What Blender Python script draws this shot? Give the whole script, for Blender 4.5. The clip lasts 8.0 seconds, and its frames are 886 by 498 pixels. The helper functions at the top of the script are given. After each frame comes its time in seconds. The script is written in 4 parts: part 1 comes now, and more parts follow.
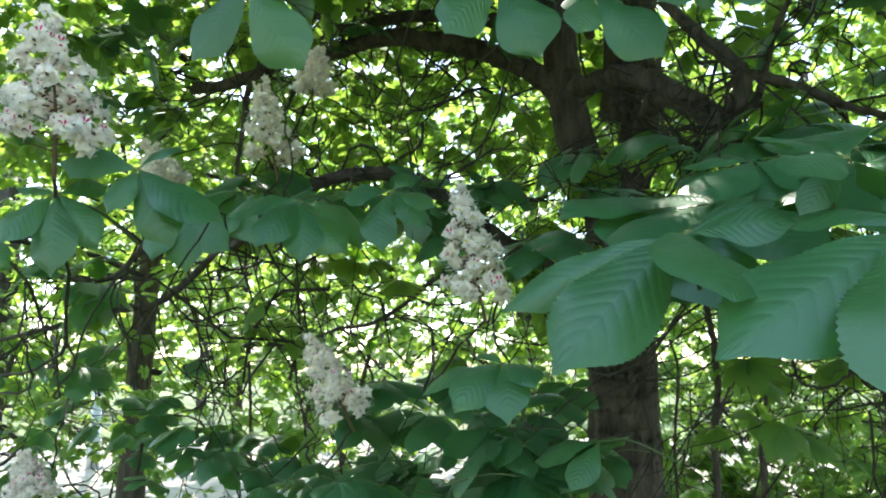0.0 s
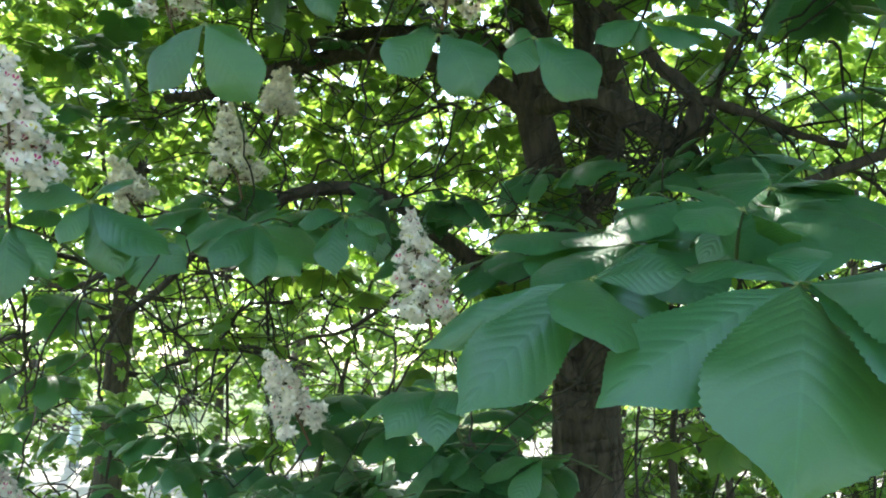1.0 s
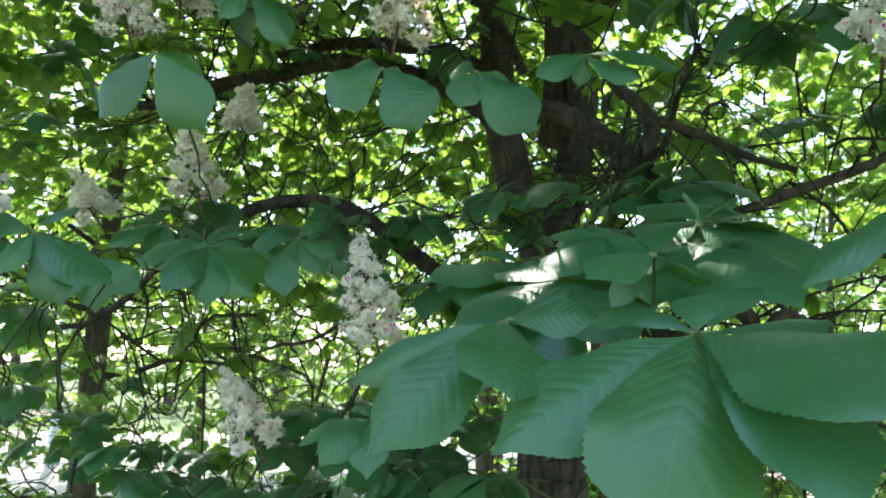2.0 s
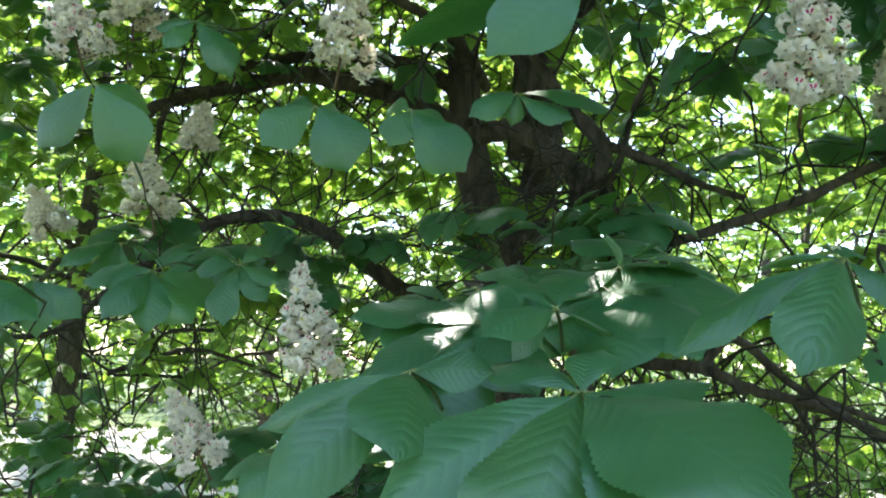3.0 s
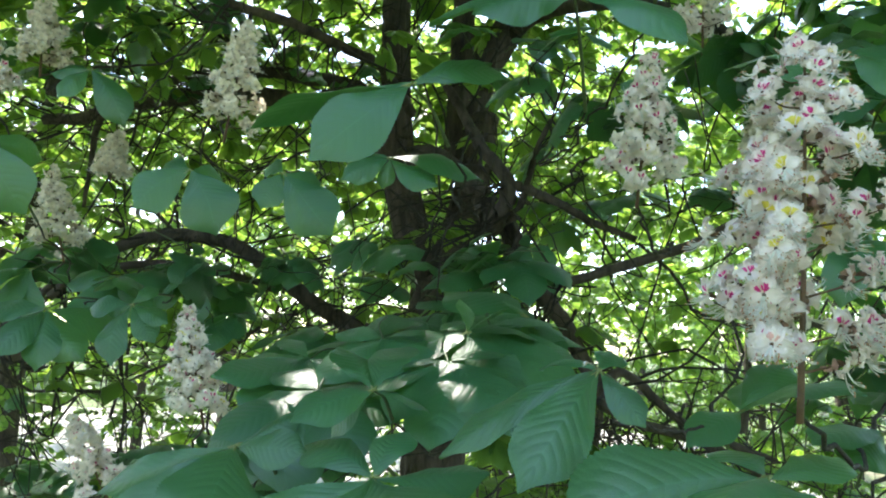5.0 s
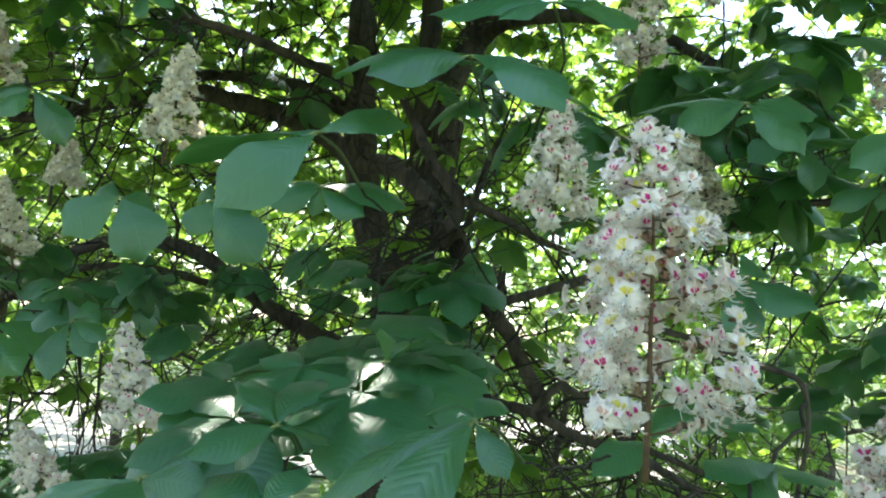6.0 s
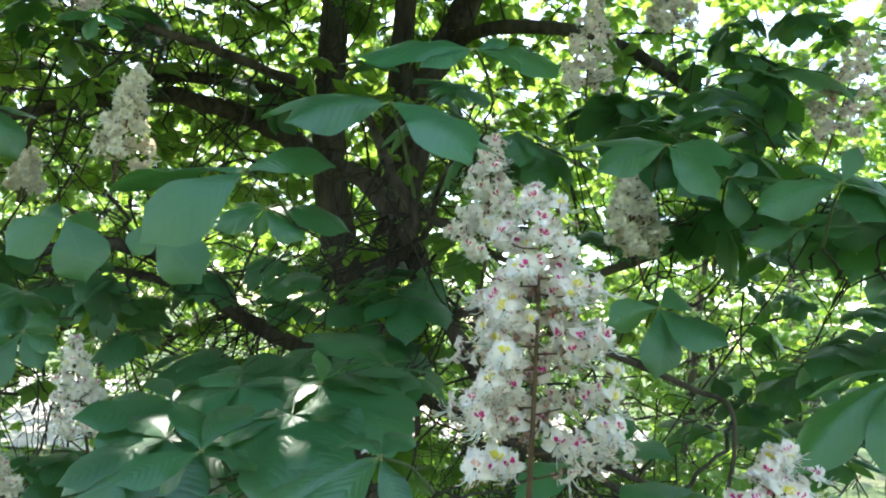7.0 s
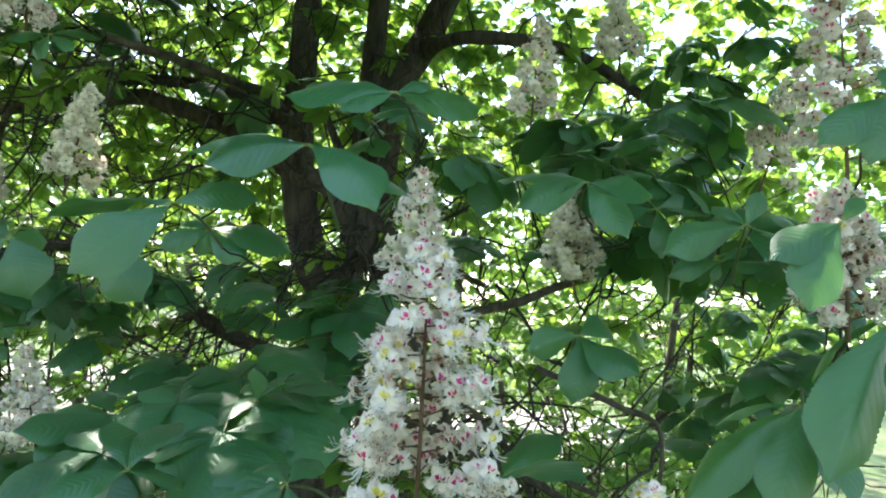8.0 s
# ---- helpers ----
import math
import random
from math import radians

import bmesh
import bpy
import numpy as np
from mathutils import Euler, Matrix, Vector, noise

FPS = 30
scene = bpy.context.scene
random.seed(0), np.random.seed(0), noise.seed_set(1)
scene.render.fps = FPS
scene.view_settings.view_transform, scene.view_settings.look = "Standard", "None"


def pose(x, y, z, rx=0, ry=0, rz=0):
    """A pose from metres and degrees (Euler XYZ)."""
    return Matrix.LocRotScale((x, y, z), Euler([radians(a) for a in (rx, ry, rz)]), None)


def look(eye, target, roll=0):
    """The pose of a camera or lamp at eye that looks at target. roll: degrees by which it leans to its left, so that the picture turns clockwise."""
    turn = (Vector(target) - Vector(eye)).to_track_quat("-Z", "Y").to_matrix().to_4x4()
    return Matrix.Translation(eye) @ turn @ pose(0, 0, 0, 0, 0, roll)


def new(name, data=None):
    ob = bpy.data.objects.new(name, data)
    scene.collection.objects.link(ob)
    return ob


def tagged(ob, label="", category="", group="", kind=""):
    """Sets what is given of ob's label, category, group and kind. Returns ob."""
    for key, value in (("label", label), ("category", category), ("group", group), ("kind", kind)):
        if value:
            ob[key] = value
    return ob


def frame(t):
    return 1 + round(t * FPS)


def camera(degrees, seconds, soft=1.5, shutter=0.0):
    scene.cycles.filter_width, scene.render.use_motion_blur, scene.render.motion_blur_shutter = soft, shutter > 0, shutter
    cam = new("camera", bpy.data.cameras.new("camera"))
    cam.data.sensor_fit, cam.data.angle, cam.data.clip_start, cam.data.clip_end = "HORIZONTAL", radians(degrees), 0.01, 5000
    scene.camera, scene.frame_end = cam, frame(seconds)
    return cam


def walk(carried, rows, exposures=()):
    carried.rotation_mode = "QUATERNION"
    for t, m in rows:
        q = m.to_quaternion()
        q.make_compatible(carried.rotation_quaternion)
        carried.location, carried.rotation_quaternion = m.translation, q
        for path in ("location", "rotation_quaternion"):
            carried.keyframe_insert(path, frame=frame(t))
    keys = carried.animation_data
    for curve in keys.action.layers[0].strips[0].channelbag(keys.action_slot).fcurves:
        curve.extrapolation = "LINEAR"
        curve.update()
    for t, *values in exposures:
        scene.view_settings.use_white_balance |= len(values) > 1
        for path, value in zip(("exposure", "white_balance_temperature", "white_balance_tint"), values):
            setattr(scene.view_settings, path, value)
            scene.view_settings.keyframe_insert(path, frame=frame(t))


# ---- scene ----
cam = camera(63.0, 8.0, soft=2.0)
PATH = [
    (0, (0.000, 0.000, 1.650), (0.000, 1.973, 1.980), -0.00),
    (0.5, (0.035, -0.031, 1.669), (0.051, 1.942, 1.997), 0.22),
    (1, (0.069, -0.059, 1.689), (0.103, 1.914, 2.015), 0.46),
    (1.5, (0.101, -0.079, 1.710), (0.154, 1.894, 2.032), 0.68),
    (1.7, (0.116, -0.087, 1.719), (0.174, 1.886, 2.039), 0.76),
    (2.8, (0.220, -0.127, 1.785), (0.307, 1.846, 2.097), 1.48),
    (3, (0.237, -0.134, 1.798), (0.329, 1.840, 2.106), 1.65),
    (3.5, (0.278, -0.148, 1.828), (0.386, 1.826, 2.127), 2.01),
    (4, (0.328, -0.176, 1.853), (0.451, 1.799, 2.145), 2.24),
    (4.5, (0.374, -0.210, 1.887), (0.515, 1.766, 2.167), 2.52),
    (4.7, (0.389, -0.222, 1.901), (0.537, 1.754, 2.176), 2.66),
    (5.8, (0.505, -0.287, 1.988), (0.684, 1.691, 2.223), 3.77),
    (6, (0.526, -0.298, 2.002), (0.709, 1.680, 2.232), 3.98),
    (6.5, (0.574, -0.325, 2.035), (0.770, 1.654, 2.252), 4.50),
    (7, (0.610, -0.354, 2.071), (0.825, 1.624, 2.273), 5.08),
    (7.5, (0.651, -0.387, 2.107), (0.882, 1.591, 2.295), 5.61),
    (8, (0.704, -0.421, 2.140), (0.943, 1.557, 2.318), 6.21),
]
walk(cam, [(t, look(eye, target, roll)) for t, eye, target, roll in PATH])

# ---- light ----
SUN = Vector((-0.30, 0.72, 1.25)).normalized()
world = bpy.data.worlds.new("sky")
scene.world = world
world.use_nodes = True
_bg = world.node_tree.nodes["Background"]
_sky = world.node_tree.nodes.new("ShaderNodeTexSky")
_sky.sky_type, _sky.sun_disc = "NISHITA", False
_sky.sun_elevation, _sky.sun_rotation = math.asin(SUN.z), math.atan2(SUN.x, SUN.y)
_sky.air_density, _sky.dust_density, _sky.ozone_density = 1.0, 1.2, 1.0
world.node_tree.links.new(_sky.outputs[0], _bg.inputs[0])
_bg.inputs[1].default_value = 0.15
_sun = bpy.data.lights.new("sun", "SUN")
_sun.energy, _sun.angle, _sun.color = 2.9, radians(0.6), (1.0, 0.95, 0.86)
sun = new("sun", _sun)
sun.matrix_world = look(SUN * 50, (0, 0, 0))
scene.view_settings.exposure = 2.67


# ---- materials ----
def material(name):
    m = bpy.data.materials.new(name)
    m.use_nodes = True
    t = m.node_tree
    return m, t, t.nodes["Principled BSDF"], t.nodes["Material Output"]


def node(t, kind, **values):
    n = t.nodes.new("ShaderNode" + kind)
    for k, v in values.items():
        n.inputs[k.replace("_", " ")].default_value = v
    return n


def ramp(t, source, stops):
    r = t.nodes.new("ShaderNodeValToRGB")
    e = r.color_ramp.elements
    e[0].position, e[0].color = stops[0][0], (*stops[0][1], 1)
    e[1].position, e[1].color = stops[-1][0], (*stops[-1][1], 1)
    for p, c in stops[1:-1]:
        k = e.new(p)
        k.color = (*c, 1)
    t.links.new(source, r.inputs[0])
    return r.outputs[0]


def maths(t, op, a, b=None):
    n = t.nodes.new("ShaderNodeMath")
    n.operation = op
    for i, v in enumerate((a, b)):
        if v is None:
            continue
        if isinstance(v, (int, float)):
            n.inputs[i].default_value = v
        else:
            t.links.new(v, n.inputs[i])
    return n.outputs[0]


def mixed(t, kind, fac, a, b):
    n = t.nodes.new("ShaderNodeMix")
    n.data_type, n.blend_type = "RGBA", kind
    for s, v in ((n.inputs[0], fac), (n.inputs[6], a), (n.inputs[7], b)):
        if isinstance(v, (int, float)):
            s.default_value = v
        elif isinstance(v, tuple):
            s.default_value = (*v, 1)
        else:
            t.links.new(v, s)
    return n.outputs[2]


def bumped(t, height, strength, distance, bsdf):
    b = node(t, "Bump", Strength=strength, Distance=distance)
    t.links.new(height, b.inputs["Height"])
    t.links.new(b.outputs[0], bsdf.inputs["Normal"])


def leaf_material(name, veined, dark, light, through_a, through_b, gloss, share):
    """Leaf skin over a share of light that comes through the blade."""
    m, t, p, out = material(name)
    if veined:
        rand = t.nodes.new("ShaderNodeObjectInfo").outputs["Random"]
    else:
        rand = t.nodes.new("ShaderNodeNewGeometry").outputs["Random Per Island"]
    coord = t.nodes.new("ShaderNodeTexCoord")
    blotch = node(t, "TexNoise", Scale=9.0 if veined else 4.0, Detail=4.0)
    t.links.new(coord.outputs["Object"], blotch.inputs["Vector"])
    base = ramp(t, maths(t, "ADD", maths(t, "MULTIPLY", rand, 0.7), maths(t, "MULTIPLY", blotch.outputs[0], 0.4)), [(0.1, dark), (0.95, light)])
    if veined:
        base = mixed(t, "MULTIPLY", 1.0, base, ramp(t, maths(t, "FRACT", maths(t, "MULTIPLY", rand, 7.3)), [(0.0, (1.12, 1.0, 0.86)), (1.0, (0.94, 1.0, 1.08))]))
    trans = ramp(t, rand, [(0.0, through_a), (1.0, through_b)])
    if veined:
        at = t.nodes.new("ShaderNodeAttribute")
        at.attribute_name = "blade"
        sep = t.nodes.new("ShaderNodeSeparateXYZ")
        t.links.new(at.outputs["Vector"], sep.inputs[0])
        across = maths(t, "ABSOLUTE", sep.outputs[0])
        reach = maths(t, "MULTIPLY", maths(t, "POWER", across, 1.25), 2.5)
        along = maths(t, "SUBTRACT", maths(t, "MULTIPLY", sep.outputs[1], 12.0), reach)
        wave = maths(t, "ABSOLUTE", maths(t, "SINE", maths(t, "MULTIPLY", along, math.pi)))
        side = maths(t, "LESS_THAN", wave, 0.10)
        mid = maths(t, "LESS_THAN", across, 0.022)
        vein = maths(t, "MAXIMUM", maths(t, "MULTIPLY", side, 0.07), maths(t, "MULTIPLY", mid, 0.20))
        base = mixed(t, "MIX", vein, base, tuple(min(1, c * 1.7 + 0.01) for c in light))
        fine = node(t, "TexNoise", Scale=90.0, Detail=3.0)
        t.links.new(coord.outputs["Object"], fine.inputs["Vector"])
        patchy = node(t, "TexNoise", Scale=5.0, Detail=2.0)
        t.links.new(coord.outputs["Object"], patchy.inputs["Vector"])
        swell = maths(t, "MULTIPLY", maths(t, "MULTIPLY", wave, maths(t, "SUBTRACT", 1.25, across)), patchy.outputs[0])
        h = maths(t, "ADD", swell, maths(t, "MULTIPLY", fine.outputs[0], 0.25))
        bumped(t, h, 0.55, 0.0019, p)
    t.links.new(base, p.inputs["Base Color"])
    p.inputs["Roughness"].default_value = gloss
    p.inputs["Specular IOR Level"].default_value = 0.75 if veined else 0.5
    p.inputs["Coat Weight"].default_value, p.inputs["Coat Roughness"].default_value = (0.35, 0.30) if veined else (0.0, 0.3)
    tr = t.nodes.new("ShaderNodeBsdfTranslucent")
    t.links.new(trans, tr.inputs[0])
    mix = t.nodes.new("ShaderNodeMixShader")
    mix.inputs[0].default_value = share
    t.links.new(p.outputs[0], mix.inputs[1])
    t.links.new(tr.outputs[0], mix.inputs[2])
    t.links.new(mix.outputs[0], out.inputs[0])
    return m


LEAF = leaf_material("chestnut_leaf", True, (0.030, 0.110, 0.042), (0.052, 0.163, 0.062), (0.10, 0.30, 0.03), (0.17, 0.42, 0.04), 0.40, 0.26)
FOLIAGE = leaf_material("foliage", False, (0.045, 0.120, 0.034), (0.095, 0.195, 0.045), (0.30, 0.52, 0.07), (0.52, 0.74, 0.11), 0.42, 0.46)


def bark_material(name, dark, light, scale):
    m, t, p, out = material(name)
    coord = t.nodes.new("ShaderNodeTexCoord")
    mp = node(t, "Mapping")
    mp.inputs["Scale"].default_value = (1, 1, 0.22)
    t.links.new(coord.outputs["Object"], mp.inputs[0])
    ridge = node(t, "TexNoise", Scale=scale, Detail=7.0, Roughness=0.65)
    t.links.new(mp.outputs[0], ridge.inputs["Vector"])
    stain = node(t, "TexNoise", Scale=3.0, Detail=3.0)
    t.links.new(coord.outputs["Object"], stain.inputs["Vector"])
    col = ramp(t, ridge.outputs[0], [(0.32, dark), (0.66, light)])
    col = mixed(t, "MULTIPLY", 0.6, col, ramp(t, stain.outputs[0], [(0.35, (0.55, 0.55, 0.5)), (0.65, (1.0, 1.0, 1.0))]))
    t.links.new(col, p.inputs["Base Color"])
    p.inputs["Roughness"].default_value = 0.88
    bumped(t, ridge.outputs[0], 0.9, 0.012, p)
    return m


BARK = bark_material("chestnut_bark", (0.026, 0.019, 0.015), (0.132, 0.103, 0.081), 30.0)
TWIG = bark_material("twig_bark", (0.020, 0.016, 0.012), (0.062, 0.050, 0.038), 60.0)


def plain(name, colour, rough=0.6, share=0.0, vary=0.12, scale=40.0, metal=0.0):
    m, t, p, out = material(name)
    coord = t.nodes.new("ShaderNodeTexCoord")
    n = node(t, "TexNoise", Scale=scale, Detail=4.0)
    t.links.new(coord.outputs["Object"], n.inputs["Vector"])
    lo = tuple(max(0, c * (1 - vary)) for c in colour)
    hi = tuple(min(1, c * (1 + vary)) for c in colour)
    col = ramp(t, n.outputs[0], [(0.3, lo), (0.7, hi)])
    t.links.new(col, p.inputs["Base Color"])
    p.inputs["Roughness"].default_value, p.inputs["Metallic"].default_value = rough, metal
    if share:
        tr = t.nodes.new("ShaderNodeBsdfTranslucent")
        t.links.new(col, tr.inputs[0])
        mix = t.nodes.new("ShaderNodeMixShader")
        mix.inputs[0].default_value = share
        t.links.new(p.outputs[0], mix.inputs[1])
        t.links.new(tr.outputs[0], mix.inputs[2])
        t.links.new(mix.outputs[0], out.inputs[0])
    return m


PETAL = plain("petal_white", (0.97, 0.87, 0.81), 0.6, 0.40, 0.03, 120.0)
CREAM = plain("petal_cream", (0.82, 0.72, 0.58), 0.7, 0.35, 0.15, 90.0)
PINK = plain("petal_pink", (0.60, 0.03, 0.22), 0.6, 0.2, 0.25, 200.0)
BLUSH = plain("petal_blush", (0.72, 0.42, 0.36), 0.6, 0.3, 0.2, 200.0)
YELLOW = plain("petal_yellow", (0.80, 0.66, 0.10), 0.6, 0.25, 0.15, 200.0)
RUSTY = plain("petal_spent", (0.50, 0.30, 0.24), 0.8, 0.25, 0.35, 150.0)
ANTHER = plain("anther_rust", (0.52, 0.26, 0.13), 0.8)
STAMEN = plain("stamen_white", (0.80, 0.78, 0.72), 0.6, 0.2)
RACHIS = plain("flower_stalk", (0.115, 0.065, 0.035), 0.7, 0.0, 0.35, 60.0)
STALK = plain("leaf_stalk", (0.075, 0.105, 0.040), 0.55, 0.0, 0.25, 60.0)
JOINT = plain("leaf_joint", (0.20, 0.23, 0.07), 0.5, 0.0, 0.2, 200.0)
STEEL = plain("painted_steel", (0.52, 0.54, 0.56), 0.45, 0.0, 0.08, 8.0, 0.3)


def ground_material():
    m, t, p, out = material("lawn")
    coord = t.nodes.new("ShaderNodeTexCoord")
    a = node(t, "TexNoise", Scale=0.35, Detail=6.0)
    b = node(t, "TexNoise", Scale=30.0, Detail=5.0)
    for n in (a, b):
        t.links.new(coord.outputs["Object"], n.inputs["Vector"])
    c = ramp(t, a.outputs[0], [(0.35, (0.055, 0.095, 0.025)), (0.55, (0.11, 0.16, 0.04)), (0.7, (0.17, 0.15, 0.09))])
    c = mixed(t, "MULTIPLY", 0.7, c, ramp(t, b.outputs[0], [(0.3, (0.45, 0.45, 0.4)), (0.7, (1.0, 1.0, 1.0))]))
    t.links.new(c, p.inputs["Base Color"])
    p.inputs["Roughness"].default_value = 0.95
    bumped(t, b.outputs[0], 1.0, 0.05, p)
    return m


LAWN = ground_material()
PAVING = plain("pale_paving", (0.30, 0.28, 0.24), 0.85, 0.0, 0.15, 3.0)


# ---- helpers of the build ----
def mesh_from(name, verts, tris, mats=(), index=None, blade=None):
    me = bpy.data.meshes.new(name)
    v, f = np.asarray(verts, np.float32), np.asarray(tris, np.int32)
    me.vertices.add(len(v))
    me.vertices.foreach_set("co", v.ravel())
    me.loops.add(f.size)
    me.loops.foreach_set("vertex_index", f.ravel())
    me.polygons.add(len(f))
    me.polygons.foreach_set("loop_start", np.arange(len(f), dtype=np.int32) * 3)
    for m in mats:
        me.materials.append(m)
    if index is not None:
        me.polygons.foreach_set("material_index", np.asarray(index, np.int32))
    if blade is not None:
        at = me.attributes.new("blade", "FLOAT_VECTOR", "POINT")
        at.data.foreach_set("vector", np.asarray(blade, np.float32).ravel())
    me.update(calc_edges=True)
    me.validate()
    me.shade_smooth()
    return me


def part(name, mesh, parent, label="", kind=""):
    ob = new(name, mesh)
    ob.parent = parent
    return tagged(ob, label, kind=kind)


def thing(name, place, label, category, group="", kind=""):
    ob = new(name)
    ob.empty_display_size = 0.05
    ob.location = place
    return tagged(ob, label, category, group, kind)


def spline(points, steps):
    """Points along a smooth line through the given ones."""
    p = [np.array(q, float) for q in points]
    p = [2 * p[0] - p[1], *p, 2 * p[-1] - p[-2]]
    out = []
    for i in range(1, len(p) - 2):
        a, b, c, d = p[i - 1:i + 3]
        for k in range(steps):
            s = k / steps
            out.append(0.5 * (2 * b + (c - a) * s + (2 * a - 5 * b + 4 * c - d) * s * s + (3 * b - a - 3 * c + d) * s ** 3))
    out.append(p[-2])
    return np.array(out)


def tube(line, radii, sides, rough=0.0, seed=0, ridges=0.0):
    """Vertices and triangles of a tube along a line; rough: how far its skin is uneven."""
    line, n = np.asarray(line, float), len(line)
    tan = np.gradient(line, axis=0)
    tan /= np.linalg.norm(tan, axis=1)[:, None] + 1e-9
    ref = np.array([0.31, 0.17, 0.93]) if abs(tan[0, 2]) < 0.8 else np.array([0.93, 0.31, 0.17])
    u = np.cross(tan, ref)
    u /= np.linalg.norm(u, axis=1)[:, None] + 1e-9
    w = np.cross(tan, u)
    ang = np.arange(sides) * 2 * math.pi / sides
    r = np.asarray(radii, float)[:, None] * np.ones((1, sides))
    if rough:
        rng = np.random.default_rng(seed)
        col = rng.normal(0, 1, (1, sides)) * 0.6
        r = r * (1 + rough * (col + rng.normal(0, 0.7, (n, sides)) + np.repeat(rng.normal(0, 0.8, (n // 4 + 1, sides)), 4, axis=0)[:n]))
    if ridges:
        rng = np.random.default_rng(seed + 3)
        for count, share in ((9, 0.5), (17, 0.6), (31, 0.45)):
            wander = np.cumsum(rng.normal(0, 0.16, n))[:, None]
            r = r * (1 + ridges * share * (np.abs(np.sin(ang[None] * count / 2 + wander)) ** 0.6 - 0.7) * (0.6 + 0.4 * np.sin(np.arange(n) * 0.23 + count)[:, None]))
    v = line[:, None] + r[..., None] * (np.cos(ang)[None, :, None] * u[:, None] + np.sin(ang)[None, :, None] * w[:, None])
    v = v.reshape(-1, 3)
    i, j = np.meshgrid(np.arange(n - 1), np.arange(sides), indexing="ij")
    a, b = i * sides + j, i * sides + (j + 1) % sides
    f = np.concatenate([np.stack([a, b, b + sides], -1).reshape(-1, 3), np.stack([a, b + sides, a + sides], -1).reshape(-1, 3)])
    v = np.vstack([v, line[:1], line[-1:]])
    m, k = n * sides, np.arange(sides)
    f = np.concatenate([f, np.stack([np.full(sides, m), (k + 1) % sides, k], -1), np.stack([np.full(sides, m + 1), (n - 1) * sides + k, (n - 1) * sides + (k + 1) % sides], -1)])
    return v, f


def joined(pieces):
    vs, fs, at = [], [], 0
    for v, f in pieces:
        vs.append(v)
        fs.append(f + at)
        at += len(v)
    return np.vstack(vs), np.vstack(fs)


def leaflet_grid(ny, nx, arch, fold, droop, teeth, seed):
    """One leaflet from its base at 0 to its tip at y = 1: wedge-shaped below, widest past the middle, drawn out to a point and toothed."""
    rng = np.random.default_rng(seed)
    s = np.linspace(0, 1, ny + 1)
    w = 0.262 * np.sin(math.pi * np.clip(s, 0, 1) ** 1.5) ** 0.80
    w = w * (1 - 0.45 * np.clip((s - 0.78) / 0.16, 0, 1) ** 1.5)
    w = np.maximum(w, 0.008 * (1 - s))
    x = np.linspace(-1, 1, nx + 1)
    lean, ph = rng.normal(0, 0.014), rng.uniform(0, 6.28)
    bite = rng.uniform(0.4, 1.5, (ny + 1, 2)) * teeth
    v, b = [], []
    for i in range(ny + 1):
        for j in range(nx + 1):
            e = x[j]
            ww = w[i] * (1 + (bite[i, int(e > 0)] if i % 2 else -teeth) * (s[i] > 0.14) if abs(e) > 0.99 else 1)
            z = arch * 4 * s[i] * (1 - s[i]) - droop * s[i] ** 3 - fold * abs(e) * w[i] * 0.5 - fold * 0.9 * e * e * w[i]
            z += 0.016 * math.sin(6 * s[i] + seed) * e + 0.014 * math.sin(17 * s[i] + ph + 2 * e) * e * e * math.sin(math.pi * s[i])
            v.append((e * ww + lean * math.sin(math.pi * s[i]) * 4, s[i] + 0.02 * abs(e) * w[i], z))
            b.append((e, s[i], 0))
    n = nx + 1
    f = []
    for i in range(ny):
        for j in range(nx):
            a = i * n + j
            f += [(a, a + 1, a + n + 1), (a, a + n + 1, a + n)]
    return np.array(v), np.array(f), np.array(b)


def frame_of(y, up):
    """Turn whose y axis runs along y and whose z axis leans to up."""
    y = Vector(y).normalized()
    x = y.cross(Vector(up))
    if x.length < 1e-3:
        x = y.cross(Vector((1, 0.2, 0)))
    x.normalize()
    return Matrix((x, y, x.cross(y))).transposed()

# ---- ground and distance ----
def sheet(name, x0, x1, y0, y1, z, n, amp, mat, label, category):
    xs, ys = np.meshgrid(np.linspace(x0, x1, n), np.linspace(y0, y1, n))
    zs = z + amp * (np.sin(xs * 0.21 + 1) * np.cos(ys * 0.17) + 0.3 * np.sin(xs * 0.9) * np.sin(ys * 0.8 + 2))
    v = np.stack([xs, ys, zs], -1).reshape(-1, 3)
    i, j = np.meshgrid(np.arange(n - 1), np.arange(n - 1), indexing="ij")
    a = (i * n + j).ravel()
    f = np.concatenate([np.stack([a, a + 1, a + n + 1], -1), np.stack([a, a + n + 1, a + n], -1)])
    return tagged(new(name, mesh_from(name, v, f, [mat])), label, category, kind="structure")


sheet("ground", -600, 600, -600, 600, 0.0, 121, 0.01, LAWN, "mown lawn with bare earth under the trees", "ground")
sheet("road", -40, 7.4, 9.6, 18.0, 0.03, 60, 0.005, PAVING, "pale sunlit paved path beyond the trees", "path")


# ---- the chestnut ----
tree = thing("chestnut_tree", (0.67, 2.73, 0), "tall horse chestnut with dark forked trunk and leafy limbs", "tree")
TREE_AT = Vector((0.67, 2.73, 0))
LIMB_POINTS, LIMB_LINES = [], []


